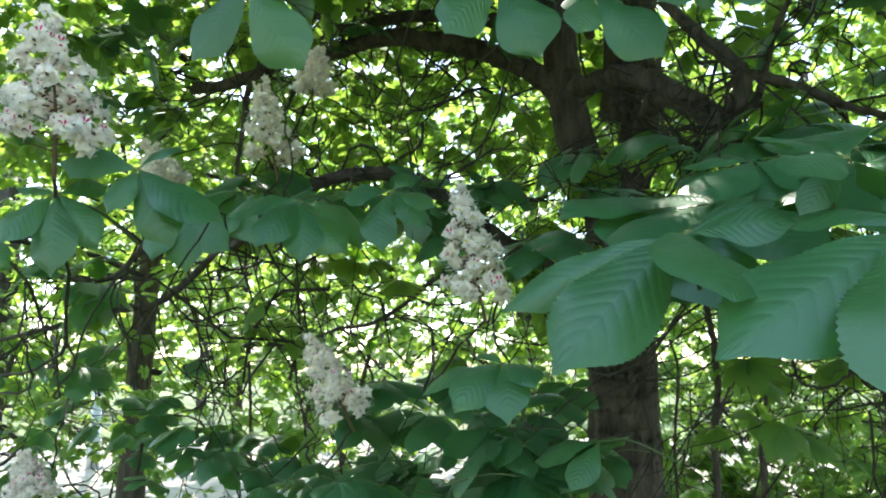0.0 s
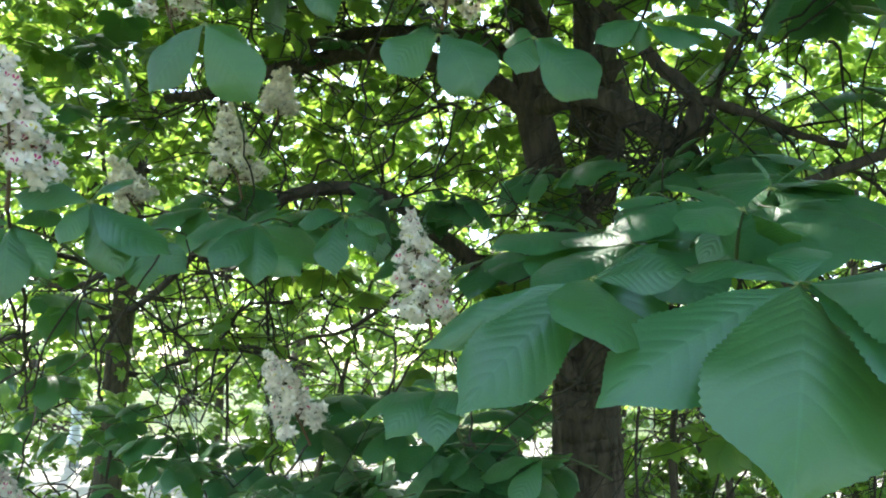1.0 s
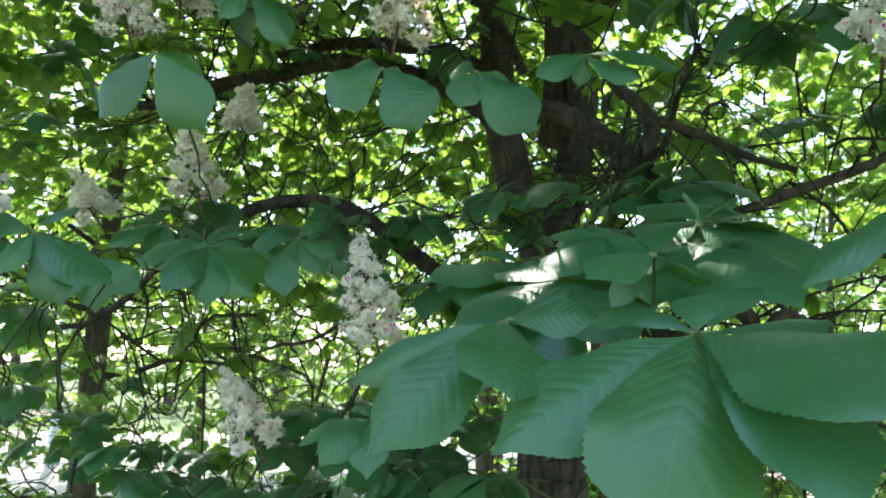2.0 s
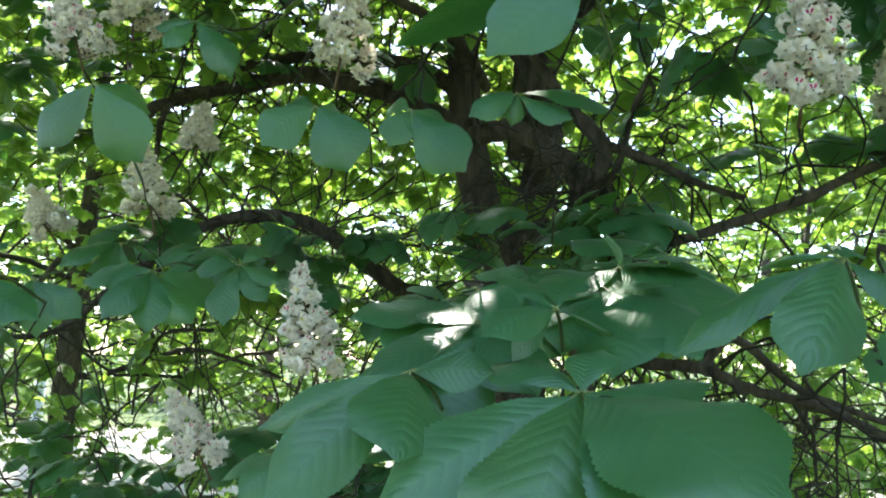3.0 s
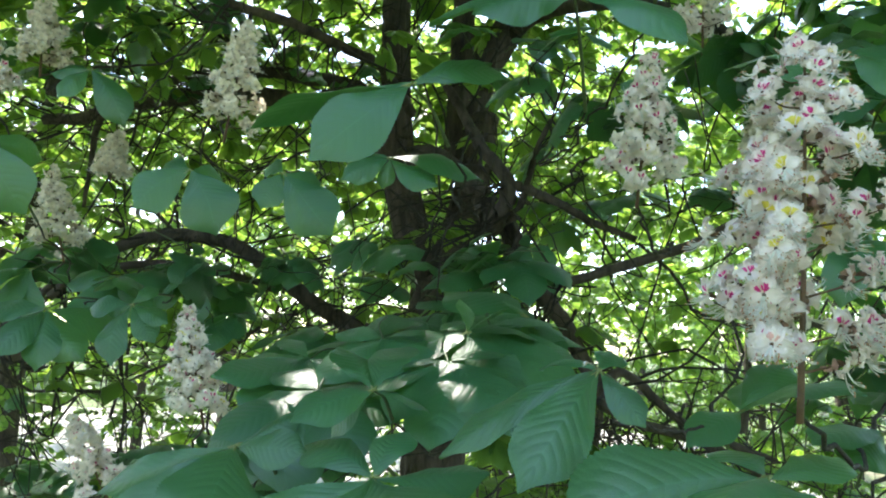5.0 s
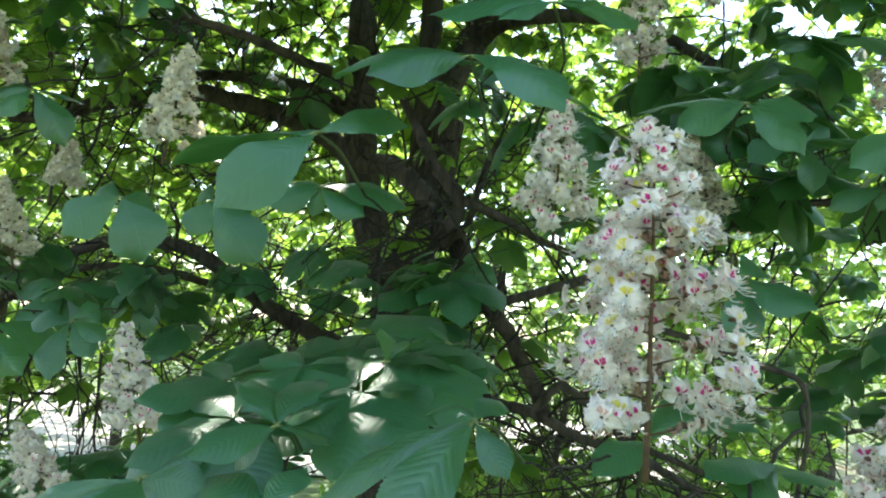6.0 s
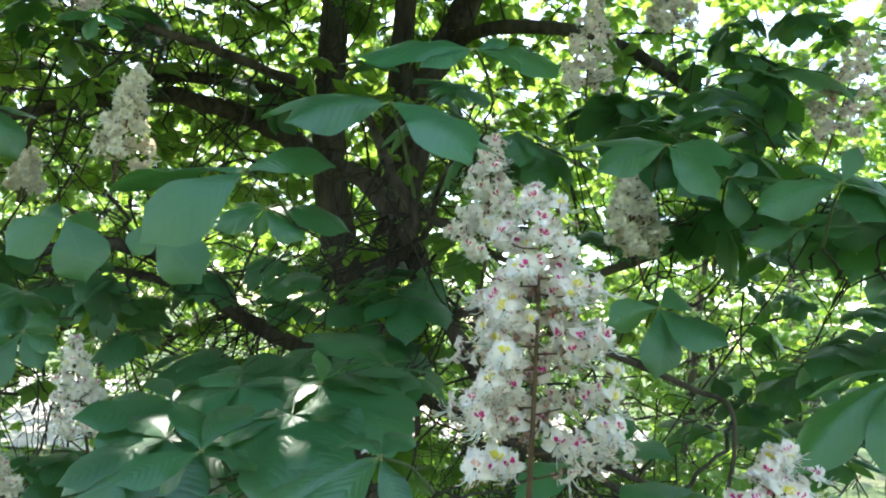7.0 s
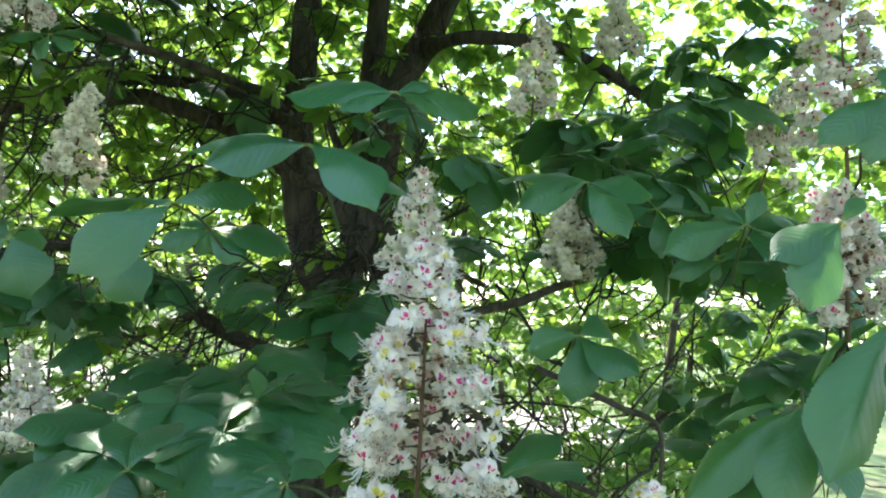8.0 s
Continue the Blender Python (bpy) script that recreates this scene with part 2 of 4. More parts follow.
def limb(name, points, r0, r1):
    line = spline(points, {"trunk": 36, "stem": 26}.get(name, 9))
    k = np.linspace(0, 1, len(line))
    radii = r0 + (r1 - r0) * k
    if name == "trunk":
        radii = radii + 0.12 * np.exp(-np.maximum(line[:, 2], 0) / 0.18)
    rng = np.random.default_rng(len(LIMB_LINES))
    line[1:-1] += rng.normal(0, r1 * (0.02 if name in ("trunk", "stem") else 0.10), (len(line) - 2, 3))
    sides = 72 if name in ("trunk", "stem") else (18 if r0 > 0.03 else 9)
    v, f = tube(line, radii, sides, 0.012 if sides == 72 else 0.06, len(LIMB_LINES), 0.13 if sides == 72 else 0.0)
    part(name, mesh_from(name, v - np.array(TREE_AT), f, [BARK]), tree)
    LIMB_LINES.append((name, line, radii))
    if name != "sucker":
        LIMB_POINTS.extend(line)


LEAFLETS = []
for k in range(7):
    v, f, b = leaflet_grid(68, 8, (0.04, 0.07, 0.10, 0.06, 0.08, 0.11, 0.03)[k], (0.14, 0.08, 0.20, 0.10, 0.05, 0.16, 0.24)[k], (0.05, 0.0, 0.08, 0.03, 0.1, 0.02, 0.06)[k], 0.025, k)
    LEAFLETS.append(mesh_from("leaflet", v, f, [LEAF], blade=b))
SHOOTS = []
FAN = [(-2.05, 0.55), (-1.32, 0.78), (-0.64, 0.95), (0.0, 1.0), (0.64, 0.95), (1.32, 0.78), (2.05, 0.55)]


def whole_leaf(seed):
    """A whole chestnut leaf of unit length with its stalk, hub at the origin, blade along y."""
    rng = np.random.default_rng(seed + 70)
    vs, fs, bs, ms, at = [], [], [], [], 0
    for k, (turn, size) in enumerate(FAN):
        if seed % 2 and k in (0, 6):
            continue
        v, f, b = leaflet_grid(18, 4, rng.uniform(0.03, 0.10), rng.uniform(0.03, 0.18), rng.uniform(0.0, 0.12), 0.016, k + seed)
        drop = rng.normal(0.35, 0.2)
        m = Matrix.Rotation(-turn + rng.normal(0, 0.08), 3, "Z") @ Matrix.Rotation(-drop, 3, "X") @ Matrix.Rotation(rng.normal(0, 0.2), 3, "Y")
        vs.append((v * np.array([1.08, 1, 1]) * size * rng.uniform(0.9, 1.1)) @ np.array(m).T)
        fs.append(f + at)
        bs.append(b)
        ms += [0] * len(f)
        at += len(v)
    v, f = tube(spline([(0, 0, 0), (0.05, -0.4, -0.05), (0, -0.9, -0.3)], 4), np.linspace(0.009, 0.014, 9), 5)
    vs.append(v)
    fs.append(f + at)
    bs.append(np.zeros((len(v), 3)))
    ms += [1] * len(f)
    return mesh_from("leaf", np.vstack(vs), np.vstack(fs), [LEAF, STALK], ms, np.vstack(bs))


WHOLE = [whole_leaf(k) for k in range(8)]
PATCHES = 0


def leaf_patch(place, reach, count, size=0.135):
    """Some leaves of the same tree, hanging in a loose spray round a place."""
    global PATCHES
    rng = np.random.default_rng(900 + PATCHES)
    PATCHES += 1
    for k in range(count):
        q = Vector(place) + Vector(np.clip(rng.normal(0, 0.5, 3), -1, 1) * np.array(reach))
        a = rng.uniform(0, 2 * math.pi)
        aim = Vector((0.8 * math.cos(a) - 0.08, 0.8 * math.sin(a) - 0.55, rng.normal(-0.26, 0.16)))
        up = Vector((rng.normal(0, 0.2), rng.normal(-0.10, 0.2), 1))
        s = size * rng.uniform(0.75, 1.2)
        ob = new("leaf", WHOLE[rng.integers(len(WHOLE))])
        ob.parent = tree
        ob.matrix_basis = Matrix.Translation(q - TREE_AT) @ frame_of(aim, up).to_4x4() @ Matrix.Diagonal((s, s, s, 1))
    spray.append((place, reach))


def flat_spray(hubs, size):
    """Leaves of one low shoot that lie over each other like shingles and dip outwards."""
    for k, hub in enumerate(hubs):
        rng = np.random.default_rng(1700 + k)
        ob = new("leaf", WHOLE[2 * (k % 4)])
        ob.parent = tree
        aim = Vector((-0.35 + rng.normal(0, 0.35), -1.0, -0.45 + rng.normal(0, 0.08)))
        up = Vector((-0.16 + rng.normal(0, 0.10), -0.52 + rng.normal(0, 0.12), 1))
        k2 = size * rng.uniform(0.85, 1.15)
        ob.matrix_basis = Matrix.Translation(Vector(hub) - TREE_AT) @ frame_of(aim, up).to_4x4() @ Matrix.Diagonal((k2 * 1.1, k2, k2 * 0.7, 1))
        SHOOTS.append((Vector(hub) + Vector((0.02, 0.14, -0.06)), 0.0028))


spray, thickets = [], []


def tangle(place, reach, count):
    thickets.append((place, reach, count))

LEAF_LABEL = "green chestnut leaf of several toothed leaflets"


def compound_leaf(hub, tips, foot, wide=1.0, label=LEAF_LABEL, up=(0, -0.25, 1)):
    """A hand of leaflets that meet at the hub, on a stalk that comes from foot."""
    ob = thing("chestnut_leaf", foot, label, "leaf", "leaves of the near shoots")
    rng = np.random.default_rng(int(abs(hub[0] * 7919 + hub[1] * 104729 + hub[2] * 1299709)) % 99991)
    h, ft = Vector(hub), Vector(foot)
    mid = (h + ft) / 2 + Vector((0, 0, 0.012))
    v, f = tube(spline([ft, mid, h], 6) - np.array(ft), np.linspace(0.0028, 0.0018, 13), 7)
    part("stalk", mesh_from("stalk", v, f, [STALK]), ob)
    star = []
    for tip in tips:
        d = Vector(tip[:3]) - h
        q = np.array(d)
        star.append(tube([q * 0.0 + np.array([0, 0, 0.001]), q * 0.05 + np.array([0, 0, 0.0016]), q * 0.11], [0.0021, 0.0015, 0.0008], 6))
        leaf = new("leaflet", LEAFLETS[rng.integers(len(LEAFLETS))])
        leaf.parent = ob
        steep = max(0.0, -d.z / d.length) ** 2
        lift = Vector(up) + Vector(rng.normal(0, 0.24, 3)) * (1 - 0.6 * steep) + Vector((0, -0.9 * steep, 0))
        size = d.length * 1.03
        w = size * wide * (tip[3] if len(tip) > 3 else 1.0) * rng.uniform(0.92, 1.08)
        leaf.matrix_basis = Matrix.Translation(h - ft) @ frame_of(d, lift).to_4x4() @ Matrix.Diagonal((w, size, size, 1))
    v, f = joined(star)
    part("joint", mesh_from("joint", v + np.array(h - ft), f, [JOINT]), ob, "yellow-green joint of the leaflets")
    SHOOTS.append((ft, 0.0028))
    return ob


# ---- flowers ----
def petal(length, width, curl, nx, ny, turn, tilt, blotch, rng):
    """A broad frilled petal on a narrow claw, bent back at its tip; an oval blotch of colour may sit on its throat."""
    v, f, m = [], [], []
    ph, far, fold = rng.uniform(0, 6.28), rng.uniform(0.40, 0.50), rng.uniform(0.1, 0.35)
    for i in range(ny + 1):
        s = i / ny
        k = min(1.0, max(0.0, (s - 0.08) / 0.45))
        w = width * (0.20 + 0.80 * k * k * (3 - 2 * k))
        if s > 0.62:
            w *= math.sqrt(max(0.05, 1 - ((s - 0.62) / 0.41) ** 2))
        for j in range(nx + 1):
            e = 2 * j / nx - 1
            rim = max(s, abs(e)) ** 4
            y = length * s * (1 + 0.17 * math.sin(11 * e + ph) * s * s * s)
            z = length * (0.22 * math.sin(2.2 * s) + curl * s * s * s) + 0.26 * width * math.sin(8 * e + ph + 5 * s) * rim * s + fold * width * e * e * s
            x = e * w / 2
            y2, z2 = y * math.cos(tilt) - z * math.sin(tilt), y * math.sin(tilt) + z * math.cos(tilt)
            v.append((x * math.cos(turn) - y2 * math.sin(turn), x * math.sin(turn) + y2 * math.cos(turn), z2))
    wide, long = (0.66, 0.30) if blotch == 2 else (0.52, 0.23)
    for i in range(ny):
        for j in range(nx):
            a = i * (nx + 1) + j
            f += [(a, a + 1, a + nx + 2), (a, a + nx + 2, a + nx + 1)]
            e, s = 2 * (j + 0.5) / nx - 1, (i + 0.5) / ny
            m += [blotch if (e / wide) ** 2 + ((s - far + (0.1 if blotch == 2 else 0)) / long) ** 2 < 1 else 0] * 2
    return np.array(v), np.array(f), m


def flower_mesh(fine, blotch, seed, body):
    """An open flower, 2.4 cm across, that looks along z: five frilled petals, the upper two blotched, and long bent stamens."""
    rng = np.random.default_rng(seed)
    vs, fs, ms, at = [], [], [], 0

    def put(v, f, m):
        nonlocal at
        vs.append(v)
        fs.append(f + at)
        ms.extend(m)
        at += len(v)

    for k in range(5):
        turn = (-0.44, 0.44, -1.62, 1.66, 3.1)[k] + rng.normal(0, 0.10)
        size = (1.0, 1.0, 0.98, 0.98, 0.80)[k] * rng.uniform(0.88, 1.12)
        put(*petal(0.0128 * size, 0.0112 * size * rng.uniform(0.9, 1.1), rng.uniform(-0.75, -0.1), 8 if fine else 3, 8 if fine else 4,
                   turn, rng.uniform(0.0, 0.40), blotch if k < 2 and body is PETAL else 0, rng))
    for k in range(8 if fine else 3):
        a = rng.uniform(-1.25, 1.25)
        d = np.array([math.sin(a) * 0.6, -0.35 - 0.45 * abs(math.cos(a)), 0.8])
        d /= np.linalg.norm(d)
        ln = 0.024 * rng.uniform(0.75, 1.2)
        line = spline([np.zeros(3), d * ln * 0.55 + np.array([0, -0.002, 0.001]), d * ln + np.array([0, 0.005, 0])], 3 if fine else 1)
        v, f = tube(line, np.full(len(line), 0.00046), 3)
        put(v, f, [3] * len(f))
        if fine:
            v, f = tube([line[-1] - d * 0.0006, line[-1] + d * 0.0010], [0.00055, 0.00045], 4)
            put(v, f, [4] * len(f))
    v, f = tube([(0, 0, -0.006), (0, 0, -0.002), (0, 0, 0.001)], [0.0012, 0.0024, 0.0016], 5)
    put(v, f, [5] * len(f))
    return mesh_from("flower", np.vstack(vs), np.vstack(fs), [body, PINK if seed % 7 != 3 else BLUSH, YELLOW, STAMEN, ANTHER, RACHIS], ms)


NEAR_FLOWERS = [flower_mesh(True, b, s, PETAL) for s, b in enumerate((1, 2, 1, 1, 1, 2, 1, 1, 1))]
FAR_FLOWERS = [flower_mesh(False, b, s + 20, PETAL) for s, b in enumerate((1, 0, 1, 2, 0, 0))]
OLD_FLOWERS = [flower_mesh(False, b, s + 40, CREAM) for s, b in enumerate((0, 1, 0, 2, 0))]
SPENT_FLOWERS = [flower_mesh(False, 0, s + 60, RUSTY) for s in range(3)]
PANICLE_LABEL = "upright white chestnut blossom spike with pink spots"


def panicle(base, top, radius, near=False, rows=0, label=PANICLE_LABEL):
    """A cone of flowers on short side stalks round an upright stem."""
    ob = thing("blossom_spike", base, label, "blossom", "blossom spikes of the chestnut")
    base, top = Vector(base), Vector(top)
    axis, turn = top - base, frame_of(top - base, (0, -1, 0.1))
    length = axis.length
    rng = np.random.default_rng(int(abs(base[0] * 6151 + base[1] * 3079 + base[2] * 12289) * 100) % 99991)
    pool = NEAR_FLOWERS if near else (OLD_FLOWERS if "fading" in label or "faded" in label else FAR_FLOWERS)
    rows = rows or 25
    bow = np.array([rng.normal(0, 0.004), 0, rng.normal(0, 0.004)])
    spine = np.array([[bow[0] * math.sin(s * 3.1), s * length, bow[2] * math.sin(s * 3.1)] for s in np.linspace(-0.02, 0.98, 14)])
    stems = [tube(spine, np.linspace(0.0036, 0.001, 14) * (1.0 if near else 0.9), 7)]
    spots = []
    for k in range(rows):
        s = 0.12 + 0.87 * (k / (rows - 1)) ** 0.95
        a = k * 2.39996 + rng.normal(0, 0.2)
        front = (a - math.pi / 2 + math.pi) % (2 * math.pi) - math.pi
        if near and s < 0.66 and abs(front) < 0.45:
            a += 0.75 if front > 0 else -0.75
        reach = (0.98 * radius * (1 - s) ** 0.62 if near else 1.12 * radius * (1 - s) ** 0.85) * rng.uniform(0.82, 1.1) + 0.005
        root = np.array([0, s * length, 0])
        out = np.array([math.cos(a), rng.uniform(0.1, 0.45), math.sin(a)])
        end = root + out * reach
        mid = root + out * reach * 0.55 + np.array([0, -0.004, 0])
        stems.append(tube(spline([root, mid, end], 3), np.linspace(0.0012, 0.0007, 7), 4))
        many = max(3, round((6.0 if near else 8.4) * reach / radius + rng.uniform(0.4, 1.6)))
        for q in range(many):
            g = 1 - (0.66 if near else 0.5) * q / many
            p = root + out * reach * g + rng.normal(0, 0.005 if near else 0.006, 3) + np.array([0, 0.003, 0])
            face = np.array([math.cos(a), 0.12, math.sin(a)]) + rng.normal(0, 0.28, 3)
            face = turn.transposed() @ ((turn @ Vector(face)) + Vector((0, -0.55, 0.05)))
            spots.append((k + 1, p, np.array(face), rng.uniform(0.9, 1.2) * (1.12 if s < 0.85 else 0.9) * (0.95 if near else 0.86)))
        if near and s < 0.7 and rng.random() < 0.75:
            for q in range(2):
                p = root + out * reach * rng.uniform(0.3, 0.6) + rng.normal(0, 0.004, 3)
                spots.append((k + 1, p, rng.normal(0, 1, 3) + np.array([0, -0.6, 0]), -rng.uniform(0.45, 0.65)))
    r3 = np.array(turn)
    stalks = []
    for k, (v, f) in enumerate(stems):
        name = "side_stalk" if k else "stem"
        stalks.append(part(name, mesh_from(name, v @ r3.T, f, [RACHIS]), ob))
    for k, p, face, size in spots:
        fl = new("spent_flower", SPENT_FLOWERS[rng.integers(3)]) if size < 0 else new("flower", pool[rng.integers(len(pool))])
        size = abs(size)
        fl.parent = stalks[k]
        d = Vector(r3 @ face).normalized()
        x = Vector((0, 0, 1)).cross(d).normalized()
        z = Matrix((x, d.cross(x), d)).transposed().to_4x4()
        fl.matrix_basis = Matrix.Translation(Vector(r3 @ p)) @ z @ Matrix.Rotation(rng.normal(0, 0.45), 4, "Z") @ Matrix.Diagonal((size, size, size, 1))
    SHOOTS.append((base, 0.004))
    return ob

# trunk, stems and limbs of the chestnut
limb('trunk', [(0.672, 2.735, -0.05), (0.652, 2.705, 0.5), (0.652, 2.685, 1.359), (0.638, 2.604, 1.840), (0.623, 2.576, 2.314)], 0.15, 0.10)
limb('stem', [(0.619, 2.580, 2.167), (0.530, 2.527, 2.301), (0.455, 2.484, 2.562), (0.422, 2.462, 2.811), (0.403, 2.482, 3.180), (0.385, 2.509, 3.625)], 0.075, 0.050)
limb('stem', [(0.636, 2.609, 2.173), (0.709, 2.614, 2.389), (0.754, 2.627, 2.615), (0.784, 2.635, 2.870)], 0.078, 0.062)
limb('stem', [(0.691, 2.714, 2.631), (0.691, 2.677, 2.994), (0.684, 2.653, 3.236), (0.679, 2.624, 3.526), (0.662, 2.669, 4.096)], 0.060, 0.035)
limb('stem', [(0.692, 2.734, 2.634), (0.763, 2.715, 3.040), (0.880, 2.728, 3.290), (0.949, 2.702, 3.472), (1.067, 2.750, 3.860), (1.175, 2.795, 4.295)], 0.075, 0.050)
limb('limb', [(0.408, 2.470, 2.642), (0.317, 2.458, 2.712), (0.154, 2.447, 2.778), (-0.049, 2.459, 2.828), (-0.215, 2.486, 2.853), (-0.409, 2.542, 2.822), (-0.610, 2.596, 2.801), (-0.797, 2.655, 2.751), (-1.006, 2.755, 2.757)], 0.042, 0.020)
limb('limb', [(0.412, 2.482, 2.800), (0.340, 2.474, 2.850), (0.238, 2.475, 2.900), (0.033, 2.483, 2.930), (-0.090, 2.476, 2.932), (-0.350, 2.510, 2.905), (-0.600, 2.600, 2.868)], 0.034, 0.016)
limb('limb', [(-0.409, 2.542, 2.822), (-0.515, 2.544, 2.809), (-0.668, 2.568, 2.782), (-0.739, 2.613, 2.699), (-0.775, 2.685, 2.567), (-0.815, 2.763, 2.408)], 0.020, 0.008)
limb('limb', [(0.730, 2.597, 2.493), (0.676, 2.191, 2.492), (0.691, 1.954, 2.393), (0.710, 1.772, 2.268), (0.726, 1.717, 2.295), (0.743, 1.703, 2.379), (0.674, 1.737, 2.477), (0.619, 1.817, 2.605), (0.554, 1.895, 2.748)], 0.034, 0.012)
limb('limb', [(0.740, 1.703, 2.379), (0.801, 1.686, 2.359), (0.889, 1.672, 2.322), (0.974, 1.659, 2.276), (1.084, 1.626, 2.233)], 0.016, 0.008)
limb('limb', [(0.710, 1.772, 2.268), (0.768, 1.717, 2.295), (0.790, 1.684, 2.370), (0.806, 1.649, 2.457), (0.838, 1.615, 2.542)], 0.013, 0.007)
limb('limb', [(0.548, 2.410, 1.890), (0.284, 2.262, 1.992), (0.132, 2.210, 2.077), (-0.035, 2.155, 2.193), (-0.172, 2.109, 2.230), (-0.351, 2.124, 2.216), (-0.508, 2.146, 2.138), (-0.645, 2.173, 2.016)], 0.032, 0.014)
limb('limb', [(0.855, 1.538, 2.090), (1.128, 1.448, 2.187), (1.204, 1.416, 2.227), (1.355, 1.362, 2.300), (1.489, 1.340, 2.364), (1.617, 1.305, 2.373), (1.745, 1.274, 2.348), (1.906, 1.250, 2.307)], 0.013, 0.008)
limb('limb', [(0.894, 2.728, 3.267), (0.974, 2.517, 3.276), (1.142, 2.300, 3.239), (1.391, 2.226, 3.206), (1.603, 2.182, 3.112), (1.729, 2.156, 3.032), (1.929, 2.145, 2.923), (2.128, 2.133, 2.835)], 0.032, 0.012)
limb('limb', [(0.741, 2.160, 1.881), (0.880, 1.860, 1.814), (0.991, 1.705, 1.800), (1.099, 1.657, 1.751), (1.241, 1.605, 1.716), (1.414, 1.559, 1.633)], 0.020, 0.011)
limb('limb', [(0.991, 1.705, 1.800), (1.071, 1.679, 1.877), (1.213, 1.679, 1.767), (1.338, 1.672, 1.712), (1.482, 1.652, 1.665)], 0.014, 0.008)
limb('limb', [(0.456, 2.364, 2.605), (0.550, 2.163, 2.565), (0.646, 1.974, 2.450), (0.767, 1.842, 2.286), (0.805, 1.808, 2.167), (0.934, 1.778, 1.997), (1.042, 1.755, 1.789)], 0.036, 0.020)
limb('limb', [(0.030, 2.358, 2.103), (-0.308, 2.348, 2.159), (-0.558, 2.304, 2.121), (-0.672, 2.263, 2.063), (-0.798, 2.283, 1.943), (-0.924, 2.298, 1.854), (-1.068, 2.301, 1.833), (-1.275, 2.360, 1.786), (-1.527, 2.419, 1.733)], 0.016, 0.007)
limb('limb', [(0.093, 2.574, 2.021), (-0.018, 2.581, 1.981), (-0.133, 2.646, 1.895), (-0.262, 2.709, 1.823), (-0.409, 2.713, 1.796), (-0.567, 2.776, 1.724)], 0.012, 0.005)
limb('limb', [(-1.142, 2.845, 2.220), (-1.324, 2.879, 2.019), (-1.550, 2.878, 2.023), (-1.838, 2.970, 2.078)], 0.014, 0.007)
limb('limb', [(-0.037, 1.615, 2.793), (0.132, 1.705, 2.787), (0.285, 1.847, 2.779), (0.372, 1.991, 2.792), (0.477, 2.196, 2.720)], 0.013, 0.018)
limb('limb', [(1.146, 1.209, 2.041), (1.221, 1.102, 2.012), (1.317, 1.095, 1.979), (1.391, 1.090, 1.951), (1.411, 1.097, 1.859), (1.400, 1.111, 1.740)], 0.008, 0.004)
limb('sucker', [(0.838, 2.296, 1.863), (0.872, 2.333, 1.641), (0.867, 2.369, 1.428), (0.877, 2.405, 1.216), (0.895, 2.479, 0.772)], 0.010, 0.012)
limb('sucker', [(0.815, 2.618, 1.760), (0.846, 2.638, 1.640), (0.833, 2.678, 1.399), (0.845, 2.718, 1.159), (0.866, 2.802, 0.658)], 0.005, 0.006)
limb('sucker', [(1.598, 3.624, 1.803), (1.626, 3.652, 1.636), (1.593, 3.708, 1.303), (1.610, 3.764, 0.970), (1.638, 3.880, 0.276)], 0.016, 0.020)
limb('sucker', [(1.233, 3.020, 1.777), (1.205, 3.044, 1.638), (1.126, 3.090, 1.361), (1.140, 3.136, 1.083), (1.163, 3.233, 0.505)], 0.004, 0.005)
# near leaves
compound_leaf((0.419, 0.614, 1.769), [(0.322, 0.450, 1.612, 0.97), (0.214, 0.556, 1.668, 0.78), (0.448, 0.405, 1.650, 0.9), (0.515, 0.400, 1.706, 1.2), (0.331, 0.690, 1.799, 1.1), (0.458, 0.673, 1.816, 1.2), (0.545, 0.600, 1.790, 1.1)], (0.449, 0.744, 1.749), wide=1.05, up=(0, -0.5, 1), label='large dark green chestnut leaf with pleated toothed leaflets')
compound_leaf((0.243, 0.715, 1.785), [(0.062, 0.761, 1.715, 0.460), (0.099, 0.634, 1.655, 0.860), (0.236, 0.573, 1.712, 1.350), (0.334, 0.673, 1.788, 1.000), (0.319, 0.728, 1.831, 0.800)], (0.293, 0.815, 1.725), up=(0.1, -0.6, 0.8))
compound_leaf((0.653, 0.531, 1.905), [(0.490, 0.535, 1.810, 0.500), (0.552, 0.426, 1.804, 0.740), (0.683, 0.476, 1.857, 0.900), (0.691, 0.597, 1.928), (0.613, 0.623, 1.909)], (0.733, 0.631, 1.845))
compound_leaf((0.436, 0.660, 2.256), [(0.318, 0.622, 2.148, 1.060), (0.207, 0.815, 2.224, 0.520), (0.553, 0.650, 2.281, 0.900)], (0.496, 0.760, 2.206), up=(0, -0.6, 0.8))
compound_leaf((0.625, 0.572, 2.349), [(0.500, 0.529, 2.304, 1.100), (0.457, 0.633, 2.331, 0.800), (0.722, 0.478, 2.264), (0.775, 0.554, 2.294)], (0.675, 0.692, 2.249), wide=1.05, up=(0, -0.6, 0.8))
compound_leaf((1.110, 0.819, 2.128), [(1.098, 0.785, 2.014), (1.183, 0.721, 2.083), (1.020, 0.795, 2.092), (1.087, 0.916, 2.137), (1.190, 0.874, 2.151)], (1.140, 0.939, 2.098), wide=1.12, up=(0, -1, 0.35))
compound_leaf((0.735, 0.609, 2.450), [(0.573, 0.660, 2.446), (0.659, 0.573, 2.408), (0.796, 0.576, 2.421), (0.867, 0.651, 2.464), (0.784, 0.624, 2.475)], (0.785, 0.729, 2.420), up=(0, -0.75, 0.75))
